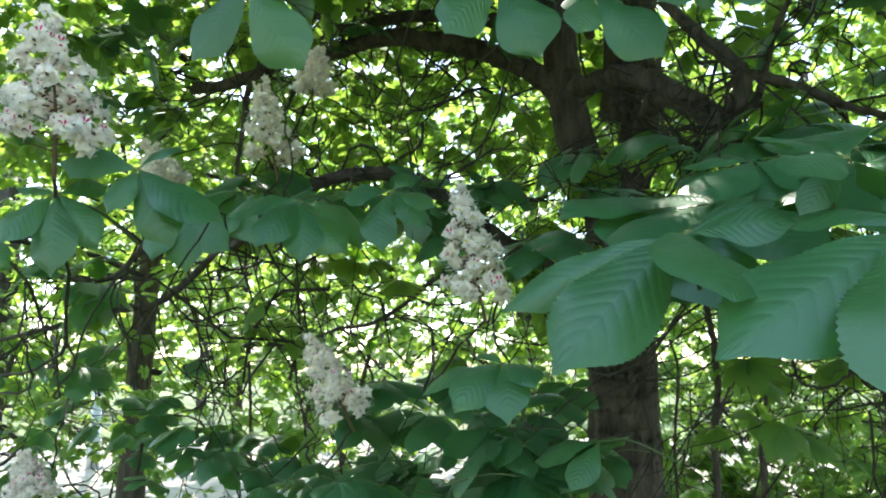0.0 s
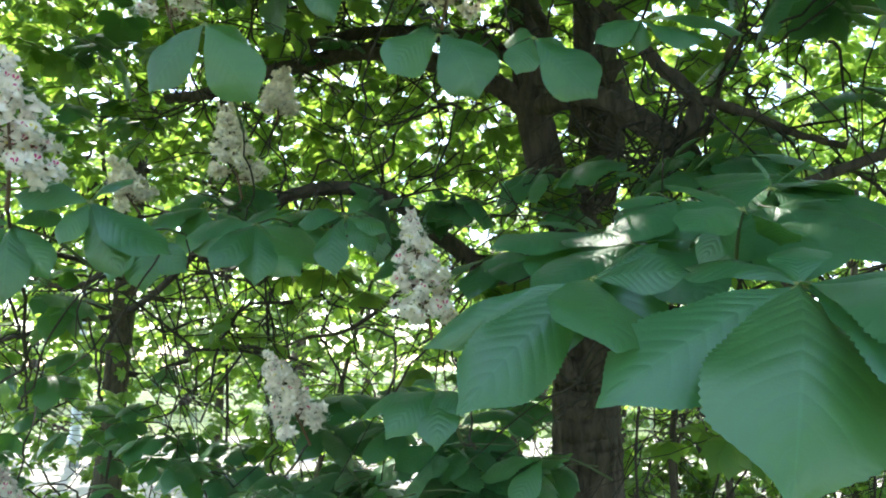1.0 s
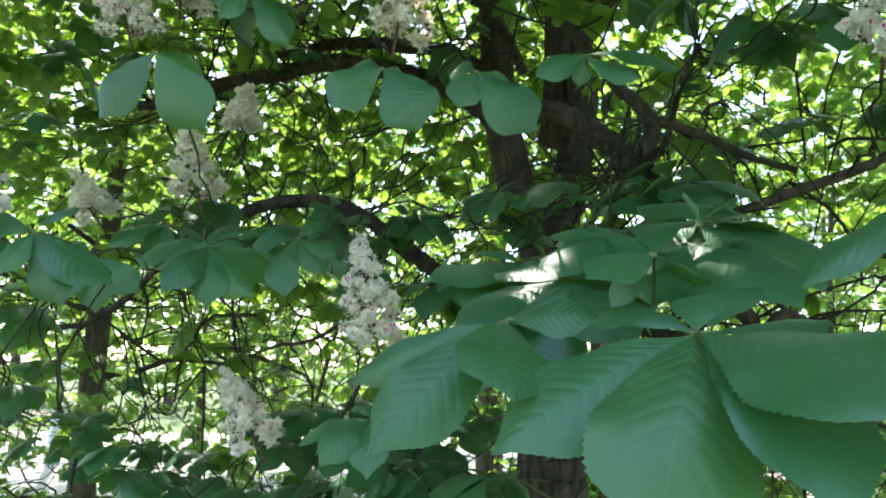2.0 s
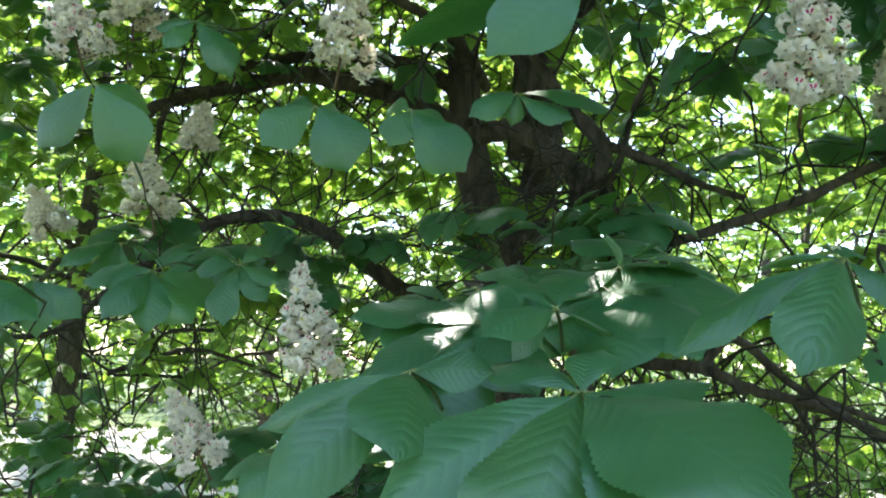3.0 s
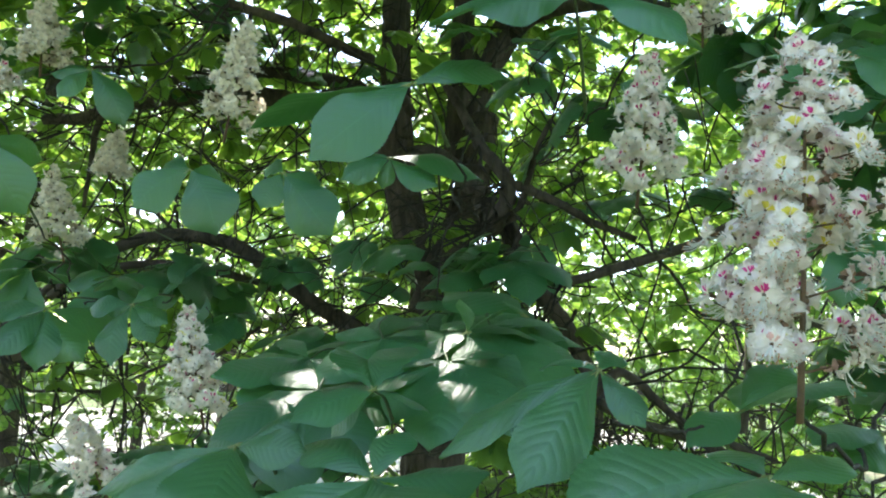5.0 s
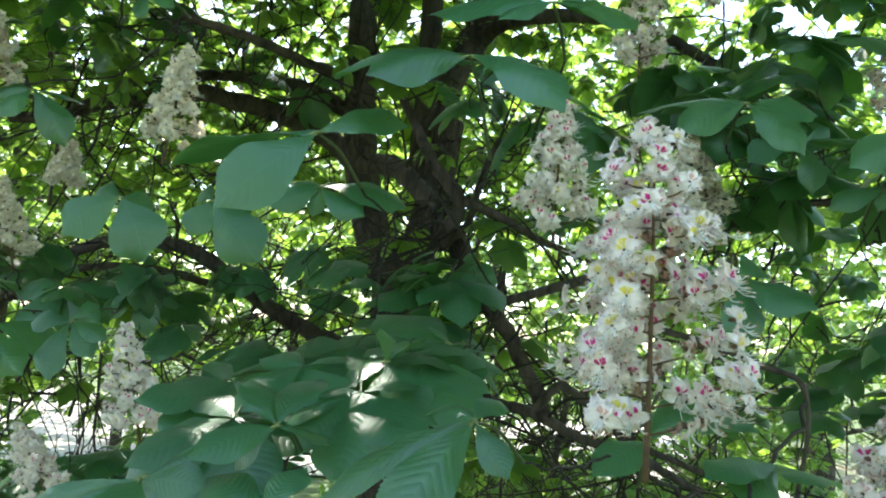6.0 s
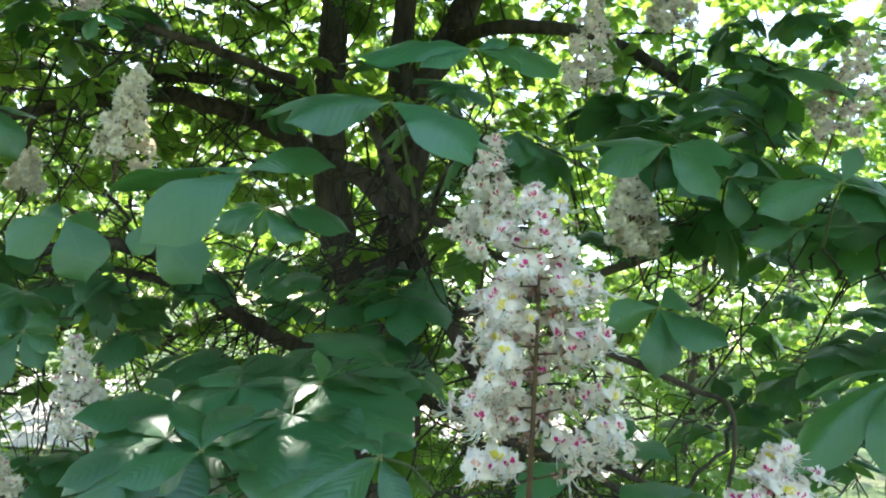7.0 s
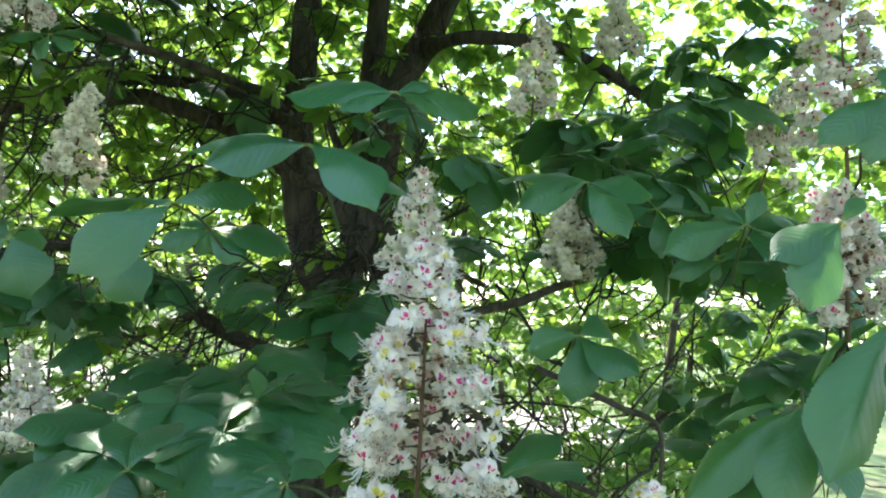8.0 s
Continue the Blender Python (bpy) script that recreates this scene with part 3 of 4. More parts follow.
compound_leaf((0.412, 0.711, 1.862), [(0.358, 0.711, 1.805, 1.000), (0.484, 0.776, 1.839, 1.000), (0.320, 0.640, 1.831), (0.360, 0.803, 1.919), (0.457, 0.800, 1.928)], (0.442, 0.811, 1.812), label='glossy green chestnut leaf with a bright sheen')
compound_leaf((0.556, 0.943, 1.946), [(0.618, 0.860, 1.862), (0.683, 0.953, 1.948), (0.468, 0.920, 1.902), (0.545, 0.965, 2.002), (0.620, 0.950, 1.989)], (0.586, 1.063, 1.896), wide=1.3, up=(0, -0.2, 1))
compound_leaf((-0.310, 1.071, 2.251), [(-0.398, 1.078, 2.138), (-0.222, 1.068, 2.119), (-0.250, 1.186, 2.244, 0.8)], (-0.290, 1.271, 2.131), wide=1.08, up=(0, -1, 0.3))
compound_leaf((0.079, 0.987, 2.196), [(0.005, 0.955, 2.124), (0.136, 0.963, 2.089), (0.120, 1.044, 2.195, 0.8), (0.022, 1.041, 2.218, 0.8)], (0.129, 1.137, 2.216), wide=1.42, up=(0, -1, 0.35))
compound_leaf((0.229, 1.018, 2.209), [(0.199, 1.002, 2.142), (0.320, 0.991, 2.106), (0.292, 1.051, 2.204), (0.187, 1.068, 2.222, 0.8)], (0.279, 1.168, 2.229), wide=1.38, up=(0, -1, 0.35))
compound_leaf((0.413, 1.053, 2.258), [(0.330, 1.030, 2.208), (0.403, 1.046, 2.200), (0.497, 1.004, 2.207), (0.581, 1.036, 2.237), (0.352, 1.088, 2.271)], (0.453, 1.203, 2.278), up=(0, -0.75, 0.75))
compound_leaf((-0.194, 1.205, 2.435), [(-0.237, 1.174, 2.365), (-0.117, 1.202, 2.326), (-0.118, 1.277, 2.436), (-0.279, 1.220, 2.430)], (-0.174, 1.355, 2.405), up=(0, -0.75, 0.75))
compound_leaf((-0.409, 0.939, 1.915), [(-0.352, 0.921, 1.812), (-0.430, 0.905, 1.850), (-0.289, 0.930, 1.844), (-0.510, 0.935, 1.922), (-0.368, 0.976, 1.963)], (-0.359, 1.089, 1.875), up=(0, -0.75, 0.75))
compound_leaf((-0.519, 0.945, 1.882), [(-0.498, 0.909, 1.769), (-0.553, 0.882, 1.809), (-0.457, 0.939, 1.808), (-0.570, 0.940, 1.892), (-0.476, 0.996, 1.907)], (-0.469, 1.095, 1.842), up=(0, -0.75, 0.75))
compound_leaf((-0.660, 0.984, 1.831), [(-0.599, 0.987, 1.788), (-0.618, 0.977, 1.767), (-0.633, 1.026, 1.856)], (-0.660, 1.134, 1.791), up=(0, -0.75, 0.75))
compound_leaf((-0.266, 1.303, 1.958), [(-0.249, 1.249, 1.838), (-0.172, 1.270, 1.863), (-0.319, 1.217, 1.860), (-0.146, 1.413, 1.909), (-0.398, 1.314, 1.932)], (-0.226, 1.453, 1.988), up=(0, -0.75, 0.75))
compound_leaf((-0.094, 1.293, 1.974), [(-0.015, 1.270, 1.943), (-0.104, 1.235, 1.857), (-0.035, 1.265, 1.901), (-0.187, 1.311, 1.967), (-0.054, 1.325, 2.014)], (-0.054, 1.443, 2.004), up=(0, -0.75, 0.75))
compound_leaf((-0.487, 1.297, 1.933), [(-0.453, 1.256, 1.827), (-0.386, 1.283, 1.862), (-0.506, 1.233, 1.845), (-0.533, 1.296, 1.959)], (-0.447, 1.447, 1.963), up=(0, -0.75, 0.75))
compound_leaf((-0.258, 1.656, 2.056), [(-0.325, 1.586, 1.914), (-0.243, 1.620, 1.933), (-0.160, 1.619, 1.961), (-0.400, 1.699, 2.032), (-0.117, 1.738, 2.069)], (-0.218, 1.806, 2.086), up=(0, -0.75, 0.75))
compound_leaf((-0.088, 1.705, 2.061), [(-0.164, 1.658, 1.982), (-0.052, 1.668, 1.944), (0.008, 1.765, 2.032), (-0.144, 1.723, 2.108)], (-0.048, 1.855, 2.091), up=(0, -0.75, 0.75))
compound_leaf((-0.470, 1.655, 2.063), [(-0.502, 1.603, 1.945), (-0.430, 1.623, 1.936), (-0.567, 1.561, 2.001), (-0.392, 1.725, 2.052)], (-0.430, 1.805, 2.093), up=(0, -0.75, 0.75))
compound_leaf((0.080, 0.982, 1.657), [(0.015, 0.914, 1.606), (0.077, 0.896, 1.594), (0.049, 1.023, 1.674), (0.114, 0.909, 1.630), (0.122, 1.016, 1.668), (-0.030, 0.985, 1.625)], (0.120, 1.082, 1.577), up=(0, -0.08, 1))
compound_leaf((0.762, 0.389, 1.822), [(0.571, 0.340, 1.792), (0.635, 0.285, 1.778), (0.852, 0.428, 1.841), (0.737, 0.294, 1.801), (0.770, 0.488, 1.831)], (0.812, 0.489, 1.742))
compound_leaf((1.066, 0.718, 2.379), [(0.955, 0.707, 2.326), (1.001, 0.714, 2.355), (1.118, 0.648, 2.294), (0.943, 0.832, 2.385), (1.180, 0.719, 2.372)], (1.096, 0.838, 2.349), up=(0, -0.75, 0.75))
compound_leaf((1.270, 0.907, 2.386), [(1.173, 0.906, 2.343), (1.276, 0.878, 2.290), (1.332, 0.808, 2.374), (1.234, 0.949, 2.407), (1.321, 0.901, 2.418)], (1.320, 1.027, 2.356), up=(0, -0.75, 0.75))
compound_leaf((1.287, 0.608, 2.322), [(1.169, 0.618, 2.272), (1.255, 0.656, 2.358), (1.315, 0.555, 2.296), (1.311, 0.608, 2.380)], (1.327, 0.708, 2.242), up=(0, -0.75, 0.75))
compound_leaf((1.356, 0.807, 2.287), [(1.267, 0.813, 2.254), (1.342, 0.800, 2.250), (1.399, 0.722, 2.286), (1.402, 0.800, 2.316)], (1.406, 0.927, 2.257), up=(0, -0.75, 0.75))
compound_leaf((1.418, 0.448, 2.202), [(1.305, 0.393, 1.998, 0.72), (1.382, 0.576, 2.112, 0.62), (1.389, 0.325, 2.034, 0.6)], (1.478, 0.528, 2.222), wide=1.05)
compound_leaf((1.390, 0.595, 2.061), [(1.235, 0.640, 1.905, 0.72), (1.318, 0.529, 1.918, 0.8), (1.399, 0.474, 1.954, 0.6), (1.335, 0.738, 2.004, 0.8)], (1.450, 0.695, 2.081), wide=1.05, up=(0, -0.1, 1))
compound_leaf((1.297, 0.403, 2.306), [(1.248, 0.376, 2.195), (1.211, 0.409, 2.253), (1.324, 0.400, 2.341)], (1.357, 0.503, 2.326), up=(0, -0.75, 0.75))
compound_leaf((1.298, 0.339, 2.450), [(1.227, 0.353, 2.386), (1.275, 0.330, 2.364), (1.299, 0.344, 2.486)], (1.358, 0.439, 2.470), up=(0, -0.75, 0.75))
compound_leaf((0.059, 1.059, 2.603), [(0.049, 1.046, 2.546), (0.005, 1.008, 2.562), (0.109, 1.057, 2.580), (0.130, 1.117, 2.633)], (0.099, 1.209, 2.623), up=(0, -0.75, 0.75))
compound_leaf((1.032, 0.965, 1.838), [(1.130, 0.802, 1.899), (1.085, 1.060, 1.889), (1.158, 1.021, 1.920), (0.910, 0.888, 1.798)], (1.052, 1.065, 1.738))
compound_leaf((1.205, 0.849, 1.823), [(1.056, 0.793, 1.809), (1.105, 0.759, 1.786), (1.192, 0.710, 1.827)], (1.225, 0.949, 1.723))
compound_leaf((0.673, 1.046, 1.984), [(0.563, 1.047, 1.964), (0.541, 1.185, 2.039), (0.693, 1.001, 1.910), (0.641, 1.086, 2.013), (0.741, 1.020, 1.950)], (0.703, 1.166, 1.944), wide=1.25, up=(0, -0.3, 1))
compound_leaf((0.543, 0.960, 1.913), [(0.447, 0.952, 1.869), (0.480, 0.954, 1.862), (0.571, 0.923, 1.881), (0.490, 1.013, 1.950)], (0.573, 1.080, 1.883), wide=1.3, up=(0, -0.25, 1))
# thickets of bare twigs
tangle((1.229, 1.866, 1.670), (0.203, 0.300, 0.219), 26)
tangle((1.195, 2.862, 1.510), (0.328, 0.600, 0.350), 26)
tangle((-0.626, 2.564, 1.778), (0.458, 0.350, 0.339), 16)
tangle((-0.313, 2.446, 2.866), (0.516, 0.450, 0.236), 26)
tangle((2.071, 2.113, 2.095), (0.417, 0.600, 0.386), 24)
tangle((-0.626, 2.567, 1.630), (0.386, 0.400, 0.305), 10)
tangle((0.098, 2.414, 2.394), (0.203, 0.400, 0.285), 14)
tangle((-0.147, 2.488, 2.981), (0.624, 0.550, 0.267), 60)
tangle((1.208, 2.025, 2.377), (0.215, 0.500, 0.225), 14)
tangle((2.052, 2.263, 1.975), (0.383, 0.600, 0.394), 20)
tangle((-0.073, 2.417, 3.115), (0.361, 0.400, 0.120), 24)
tangle((0.019, 2.044, 2.080), (0.441, 0.450, 0.202), 5)
tangle((-0.320, 2.285, 1.778), (0.394, 0.400, 0.188), 8)
tangle((1.145, 2.152, 2.334), (0.383, 0.450, 0.306), 22)
tangle((1.512, 3.378, 1.459), (0.490, 0.900, 0.335), 34)
# sprays of shaded leaves
flat_spray([(0.42, 0.95, 1.930), (0.60, 0.98, 1.960), (0.30, 1.00, 1.890), (0.50, 1.14, 1.965), (0.68, 1.12, 1.970), (0.40, 1.18, 1.935), (0.58, 1.30, 1.995), (0.25, 0.93, 1.815), (0.33, 0.86, 1.850), (0.52, 0.86, 1.900)], 0.18)
leaf_patch((0.614, 1.576, 1.979), (0.193, 0.300, 0.089), 6)
leaf_patch((-0.082, 1.743, 2.077), (0.328, 0.300, 0.102), 7)
leaf_patch((0.248, 1.568, 1.928), (0.093, 0.300, 0.080), 3)
leaf_patch((1.565, 1.449, 2.678), (0.297, 0.400, 0.117), 4)
leaf_patch((0.202, 1.936, 2.176), (0.172, 0.300, 0.057), 4)
leaf_patch((-0.062, 1.870, 1.379), (0.366, 0.400, 0.098), 24)
leaf_patch((-0.110, 1.939, 1.577), (0.163, 0.300, 0.097), 8)
leaf_patch((0.378, 1.982, 2.227), (0.224, 0.250, 0.080), 4)
leaf_patch((1.549, 1.503, 2.691), (0.242, 0.400, 0.133), 13)
leaf_patch((1.812, 1.450, 1.937), (0.215, 0.400, 0.238), 20)
leaf_patch((1.340, 1.300, 2.340), (0.160, 0.250, 0.060), 3)
leaf_patch((0.731, 1.304, 2.570), (0.144, 0.200, 0.050), 3)
leaf_patch((0.950, 1.705, 2.373), (0.172, 0.300, 0.156), 3)
leaf_patch((-0.210, 2.169, 2.990), (0.508, 0.500, 0.176), 26, 0.120)
leaf_patch((-1.167, 2.455, 2.732), (0.427, 0.400, 0.274), 22, 0.120)
leaf_patch((-1.137, 2.417, 1.442), (0.403, 0.450, 0.239), 22, 0.090)
leaf_patch((0.641, 1.471, 2.107), (0.206, 0.250, 0.084), 5)
leaf_patch((0.576, 1.658, 2.206), (0.219, 0.300, 0.141), 6)
leaf_patch((-0.600, 1.969, 1.394), (0.189, 0.200, 0.104), 14, 0.100)
leaf_patch((-0.351, 2.047, 2.144), (0.378, 0.300, 0.082), 8)
leaf_patch((0.149, 1.475, 1.496), (0.170, 0.300, 0.076), 14)
leaf_patch((-1.203, 2.328, 1.677), (0.243, 0.400, 0.144), 6, 0.120)
leaf_patch((-0.975, 1.983, 1.920), (0.219, 0.300, 0.063), 6, 0.120)
leaf_patch((1.400, 1.160, 2.565), (0.240, 0.250, 0.035), 6, 0.145)
leaf_patch((1.230, 1.035, 2.480), (0.170, 0.200, 0.030), 4)
leaf_patch((1.840, 1.800, 3.080), (0.300, 0.400, 0.160), 26, 0.105)
leaf_patch((0.759, 1.516, 2.680), (0.180, 0.250, 0.060), 4)
leaf_patch((1.597, 1.316, 2.430), (0.231, 0.350, 0.108), 8)
leaf_patch((1.063, 1.369, 2.553), (0.145, 0.350, 0.072), 6)
leaf_patch((1.865, 1.468, 2.060), (0.164, 0.400, 0.109), 9)
leaf_patch((-0.132, 1.762, 1.421), (0.153, 0.300, 0.093), 9)
leaf_patch((1.620, 0.984, 2.374), (0.200, 0.200, 0.060), 6, 0.145)
leaf_patch((-0.664, 2.359, 1.440), (0.260, 0.250, 0.090), 9, 0.090)
leaf_patch((0.205, 1.660, 1.540), (0.150, 0.200, 0.080), 8, 0.120)
leaf_patch((1.938, 1.515, 2.244), (0.220, 0.300, 0.120), 10, 0.100)
leaf_patch((1.400, 0.930, 2.385), (0.160, 0.180, 0.035), 4, 0.140)
# blossom
panicle((0.808, 0.414, 1.876), (0.783, 0.357, 2.203), 0.101, near=True, rows=37, label='tall white chestnut blossom spike with pink and yellow spots')
panicle((1.059, 0.392, 1.717), (1.058, 0.367, 1.962), 0.085, near=True, label='white chestnut blossom spike with pink spots')
panicle((1.497, 0.671, 2.422), (1.435, 0.646, 2.782), 0.085, near=True, label='full white chestnut blossom spike with pink spots among leaves')
panicle((1.356, 0.459, 2.165), (1.319, 0.447, 2.347), 0.060, near=True, label='white chestnut blossom spike with pink spots, half hidden by leaves')
panicle((-0.501, 0.902, 1.897), (-0.513, 0.870, 2.087), 0.066)
panicle((0.074, 1.281, 1.737), (0.027, 1.245, 1.960), 0.055)
panicle((-0.382, 1.627, 2.086), (-0.422, 1.592, 2.301), 0.058, label='fading cream chestnut blossom spike')
panicle((-0.328, 1.721, 2.310), (-0.315, 1.700, 2.431), 0.040, label='small fading chestnut blossom spike')
panicle((-0.189, 1.564, 1.526), (-0.277, 1.535, 1.713), 0.050)
panicle((-0.680, 1.765, 2.079), (-0.739, 1.746, 2.199), 0.045, label='small fading chestnut blossom spike')
panicle((-1.019, 1.882, 1.310), (-1.047, 1.860, 1.442), 0.055)
panicle((0.085, 1.179, 2.303), (0.117, 1.145, 2.527), 0.055, label='cream and pinkish chestnut blossom spike, half faded')
panicle((0.822, 0.896, 2.169), (0.800, 0.787, 2.372), 0.066)
panicle((-0.494, 1.413, 2.411), (-0.539, 1.391, 2.577), 0.062)
panicle((-0.407, 1.446, 2.497), (-0.402, 1.421, 2.663), 0.058, label='fading cream chestnut blossom spike')
panicle((1.183, 1.086, 2.208), (1.127, 1.071, 2.419), 0.062, label='fading cream chestnut blossom spike')
panicle((1.080, 1.222, 2.577), (1.075, 1.194, 2.849), 0.070)
panicle((1.298, 1.267, 2.793), (1.266, 1.252, 2.975), 0.060)
panicle((1.631, 1.169, 2.503), (1.698, 1.131, 2.807), 0.075)
panicle((-0.024, 1.140, 2.628), (-0.045, 1.132, 2.750), 0.055)
panicle((1.214, 1.207, 2.267), (1.192, 1.177, 2.478), 0.050, label='fading cream chestnut blossom spike')

# petals that have dropped on the near leaves
for place, turn in (((0.363, 0.521, 1.692), 0.4), ((0.640, 0.515, 1.912), 1.9)):
    v, f, m = petal(0.010, 0.008, -0.3, 6, 6, turn, 0.0, 0, np.random.default_rng(7))
    tagged(new("fallen_petal", mesh_from("fallen_petal", v + np.array(place), f, [PETAL])), "white chestnut petal dropped on a green leaf", "petal", "fallen petals")


# ---- twigs that bear the near leaves and blossom ----
POINTS = np.array(LIMB_POINTS)
for k, (foot, r) in enumerate(SHOOTS):
    q = np.array(foot)
    gap = POINTS - q
    away = (q - np.array([0.35, -0.15, 1.85])) / np.linalg.norm(q - np.array([0.35, -0.15, 1.85]))
    deep = gap @ away
    cost = np.linalg.norm(gap, axis=1) + 2.0 * np.linalg.norm(gap - deep[:, None] * away, axis=1) + 3.0 * np.maximum(0, 0.15 - deep)
    end = POINTS[int(np.argmin(cost))]
    rng = np.random.default_rng(500 + k)
    far = np.linalg.norm(end - q)
    a = q + (end - q) * 0.3 + np.array([0, 0, -0.10 * far]) + rng.normal(0, 0.02 * far, 3)
    b = q + (end - q) * 0.65 + np.array([0, 0, -0.10 * far]) + rng.normal(0, 0.03 * far, 3)
    line = spline([q, a, b, end], 7)
    line[2:-2] += np.cumsum(rng.normal(0, 0.006, (len(line) - 4, 3)), axis=0)
    v, f = tube(line, np.linspace(r * 0.6, r * 0.6 + 0.002 * min(1.2, far), len(line)), 6, 0.08, k)
    part("twig", mesh_from("twig", v - np.array(TREE_AT), f, [TWIG]), tree)


for place, reach in spray:
    for k in range(3):
        rng = np.random.default_rng(int(abs(place[0] * 991 + place[2] * 577) * 10) + k)
        e = np.array(place) + rng.normal(0, 0.35, 3) * np.array(reach)
        end = POINTS[int(np.argmin(np.linalg.norm(POINTS - e, axis=1) + 0.3 * rng.random(len(POINTS))))]
        line = spline([e, e + (end - e) * 0.35 + rng.normal(0, 0.05, 3), e + (end - e) * 0.7 + rng.normal(0, 0.06, 3), end], 6)
        v, f = tube(line, np.linspace(0.0014, 0.0026, len(line)), 5, 0.08, k)
        part("twig", mesh_from("twig", v - np.array(TREE_AT), f, [TWIG]), tree)


# ---- crowns ----
LOW = (np.array([(0, 0, 0), (-0.19, 0.38, 0.0), (0.19, 0.38, 0.0), (-0.25, 0.66, -0.02), (0.25, 0.66, -0.02), (0.0, 1.0, -0.06), (0, 0.58, 0.07)]),
       np.array([(0, 6, 1), (1, 6, 3), (3, 6, 5), (5, 6, 4), (4, 6, 2), (2, 6, 0)]))
ANGLES = np.radians([-118, -76, -37, 0, 37, 76, 118])
SIZES = np.array([0.55, 0.78, 0.95, 1.0, 0.95, 0.78, 0.55])


FAR = (np.array([(0, 0, 0), (-0.24, 0.56, 0.0), (0.24, 0.56, 0.0), (0.0, 1.0, -0.06), (0, 0.55, 0.07)]),
       np.array([(0, 4, 1), (1, 4, 3), (3, 4, 2), (2, 4, 0)]))


def leaf_cloud(hubs, aims, ups, sizes, rng, blade=LOW):
    """Vertices and triangles of many chestnut leaves, seven leaflets each."""
    n = len(hubs)
    ups = ups / np.linalg.norm(ups, axis=1)[:, None]
    aims = aims - (aims * ups).sum(1)[:, None] * ups
    aims /= np.linalg.norm(aims, axis=1)[:, None] + 1e-9
    side = np.cross(ups, aims)
    ang = ANGLES[None] + rng.normal(0, 0.09, (n, 7))
    y = np.cos(ang)[..., None] * aims[:, None] + np.sin(ang)[..., None] * side[:, None]
    drop = rng.normal(0.42, 0.2, (n, 7))[..., None] + rng.normal(0, 0.15, (n, 1, 1))
    yd = np.cos(drop) * y - np.sin(drop) * ups[:, None]
    nz = np.cos(drop) * ups[:, None] + np.sin(drop) * y
    x = np.cross(yd, nz)
    s = sizes[:, None] * SIZES[None] * rng.uniform(0.88, 1.1, (n, 7))
    t = blade[0]
    v = hubs[:, None, None] + s[..., None, None] * (t[None, None, :, 0, None] * x[:, :, None] * 1.05 + t[None, None, :, 1, None] * yd[:, :, None] + t[None, None, :, 2, None] * nz[:, :, None])
    m = n * 7
    f = blade[1][None] + (np.arange(m) * len(t))[:, None, None]
    return v.reshape(-1, 3), f.reshape(-1, 3)


def shoots(tips, outs, per, size, rng, spread=0.10, up_noise=0.35, blade=LOW):
    """Rosettes of leaves at the twig tips."""
    n = len(tips)
    hubs, aims, ups = [], [], []
    for k in range(per):
        a = rng.uniform(0, 2 * math.pi, n)
        d = np.stack([np.cos(a), np.sin(a), rng.uniform(-0.25, 0.35, n)], 1) + 0.5 * outs
        d /= np.linalg.norm(d, axis=1)[:, None]
        hubs.append(tips + d * rng.uniform(0.4, 1.6, n)[:, None] * spread)
        aims.append(d)
        ups.append(np.array([0, 0, 1.0]) + rng.normal(0, up_noise, (n, 3)) + 0.25 * d)
    h, a, u = np.vstack(hubs), np.vstack(aims), np.vstack(ups)
    return leaf_cloud(h, a, u, size * rng.uniform(0.7, 1.25, len(h)), rng, blade), h


def branchlet(start, heading, length, r, rng, level, out, tips):
    """A twig that wanders and forks, with leaf rosettes at its ends."""
    n = 9
    p, d, line = np.array(start, float), heading / np.linalg.norm(heading), []
    for i in range(n):
        line.append(p.copy())
        d = d + rng.normal(0, 0.36, 3) * (rng.random() < 0.7) + np.array([0, 0, -0.03])
        d /= np.linalg.norm(d)
        p = p + d * length / (n - 1)
    out.append(tube(np.array(line), np.linspace(r, r * 0.55, n), 5 if r > 0.004 else 3, 0.08, int(rng.integers(9999))))
    if level == 0:
        tips.append((line[-1], d))
        return
    for i in range(3, n):
        if rng.random() < 0.40:
            h = d * 0.6 + rng.normal(0, 0.65, 3) + np.array([0, 0, -0.1])
            branchlet(line[i], h, length * rng.uniform(0.4, 0.7), r * 0.55, rng, level - 1, out, tips)
    tips.append((line[-1], d))


# twigs and shaded leaves of the near tree's limbs
rng = np.random.default_rng(11)
twigs, tips = [], []
for name, line, radii in LIMB_LINES:
    if name in ("trunk",):
        continue
    step = {"limb": 6, "stem": 30, "sucker": 8}[name]
    for i in range(3, len(line), step):
        if line[i][1] < 1.55:
            continue
        h = np.array([rng.normal(0, 0.8), rng.normal(0.25, 0.6), rng.normal(-0.15, 0.7)])
        branchlet(line[i], h, rng.uniform(0.35, 0.85), min(0.0045, radii[i] * 0.35), rng, 2 if rng.random() < 0.6 else 1, twigs, tips)
for place, reach, count in thickets:
    for k in range(count):
        q = np.array(place) + rng.uniform(-1, 1, 3) * np.array(reach)
        h = np.array([rng.normal(0, 0.6), rng.normal(0, 0.5), rng.normal(-0.2, 0.9)])
        branchlet(q, h, rng.uniform(0.25, 0.6), 0.0018 + 0.0048 * rng.random() ** 2, rng, 1, twigs, [])
v, f = joined(twigs)
part("twigwork", mesh_from("twigwork", v - np.array(TREE_AT), f, [TWIG]), tree, "dark thin wandering twigs", "stuff")
ends = np.array([t[0] for t in tips])
heads = np.array([t[1] for t in tips])
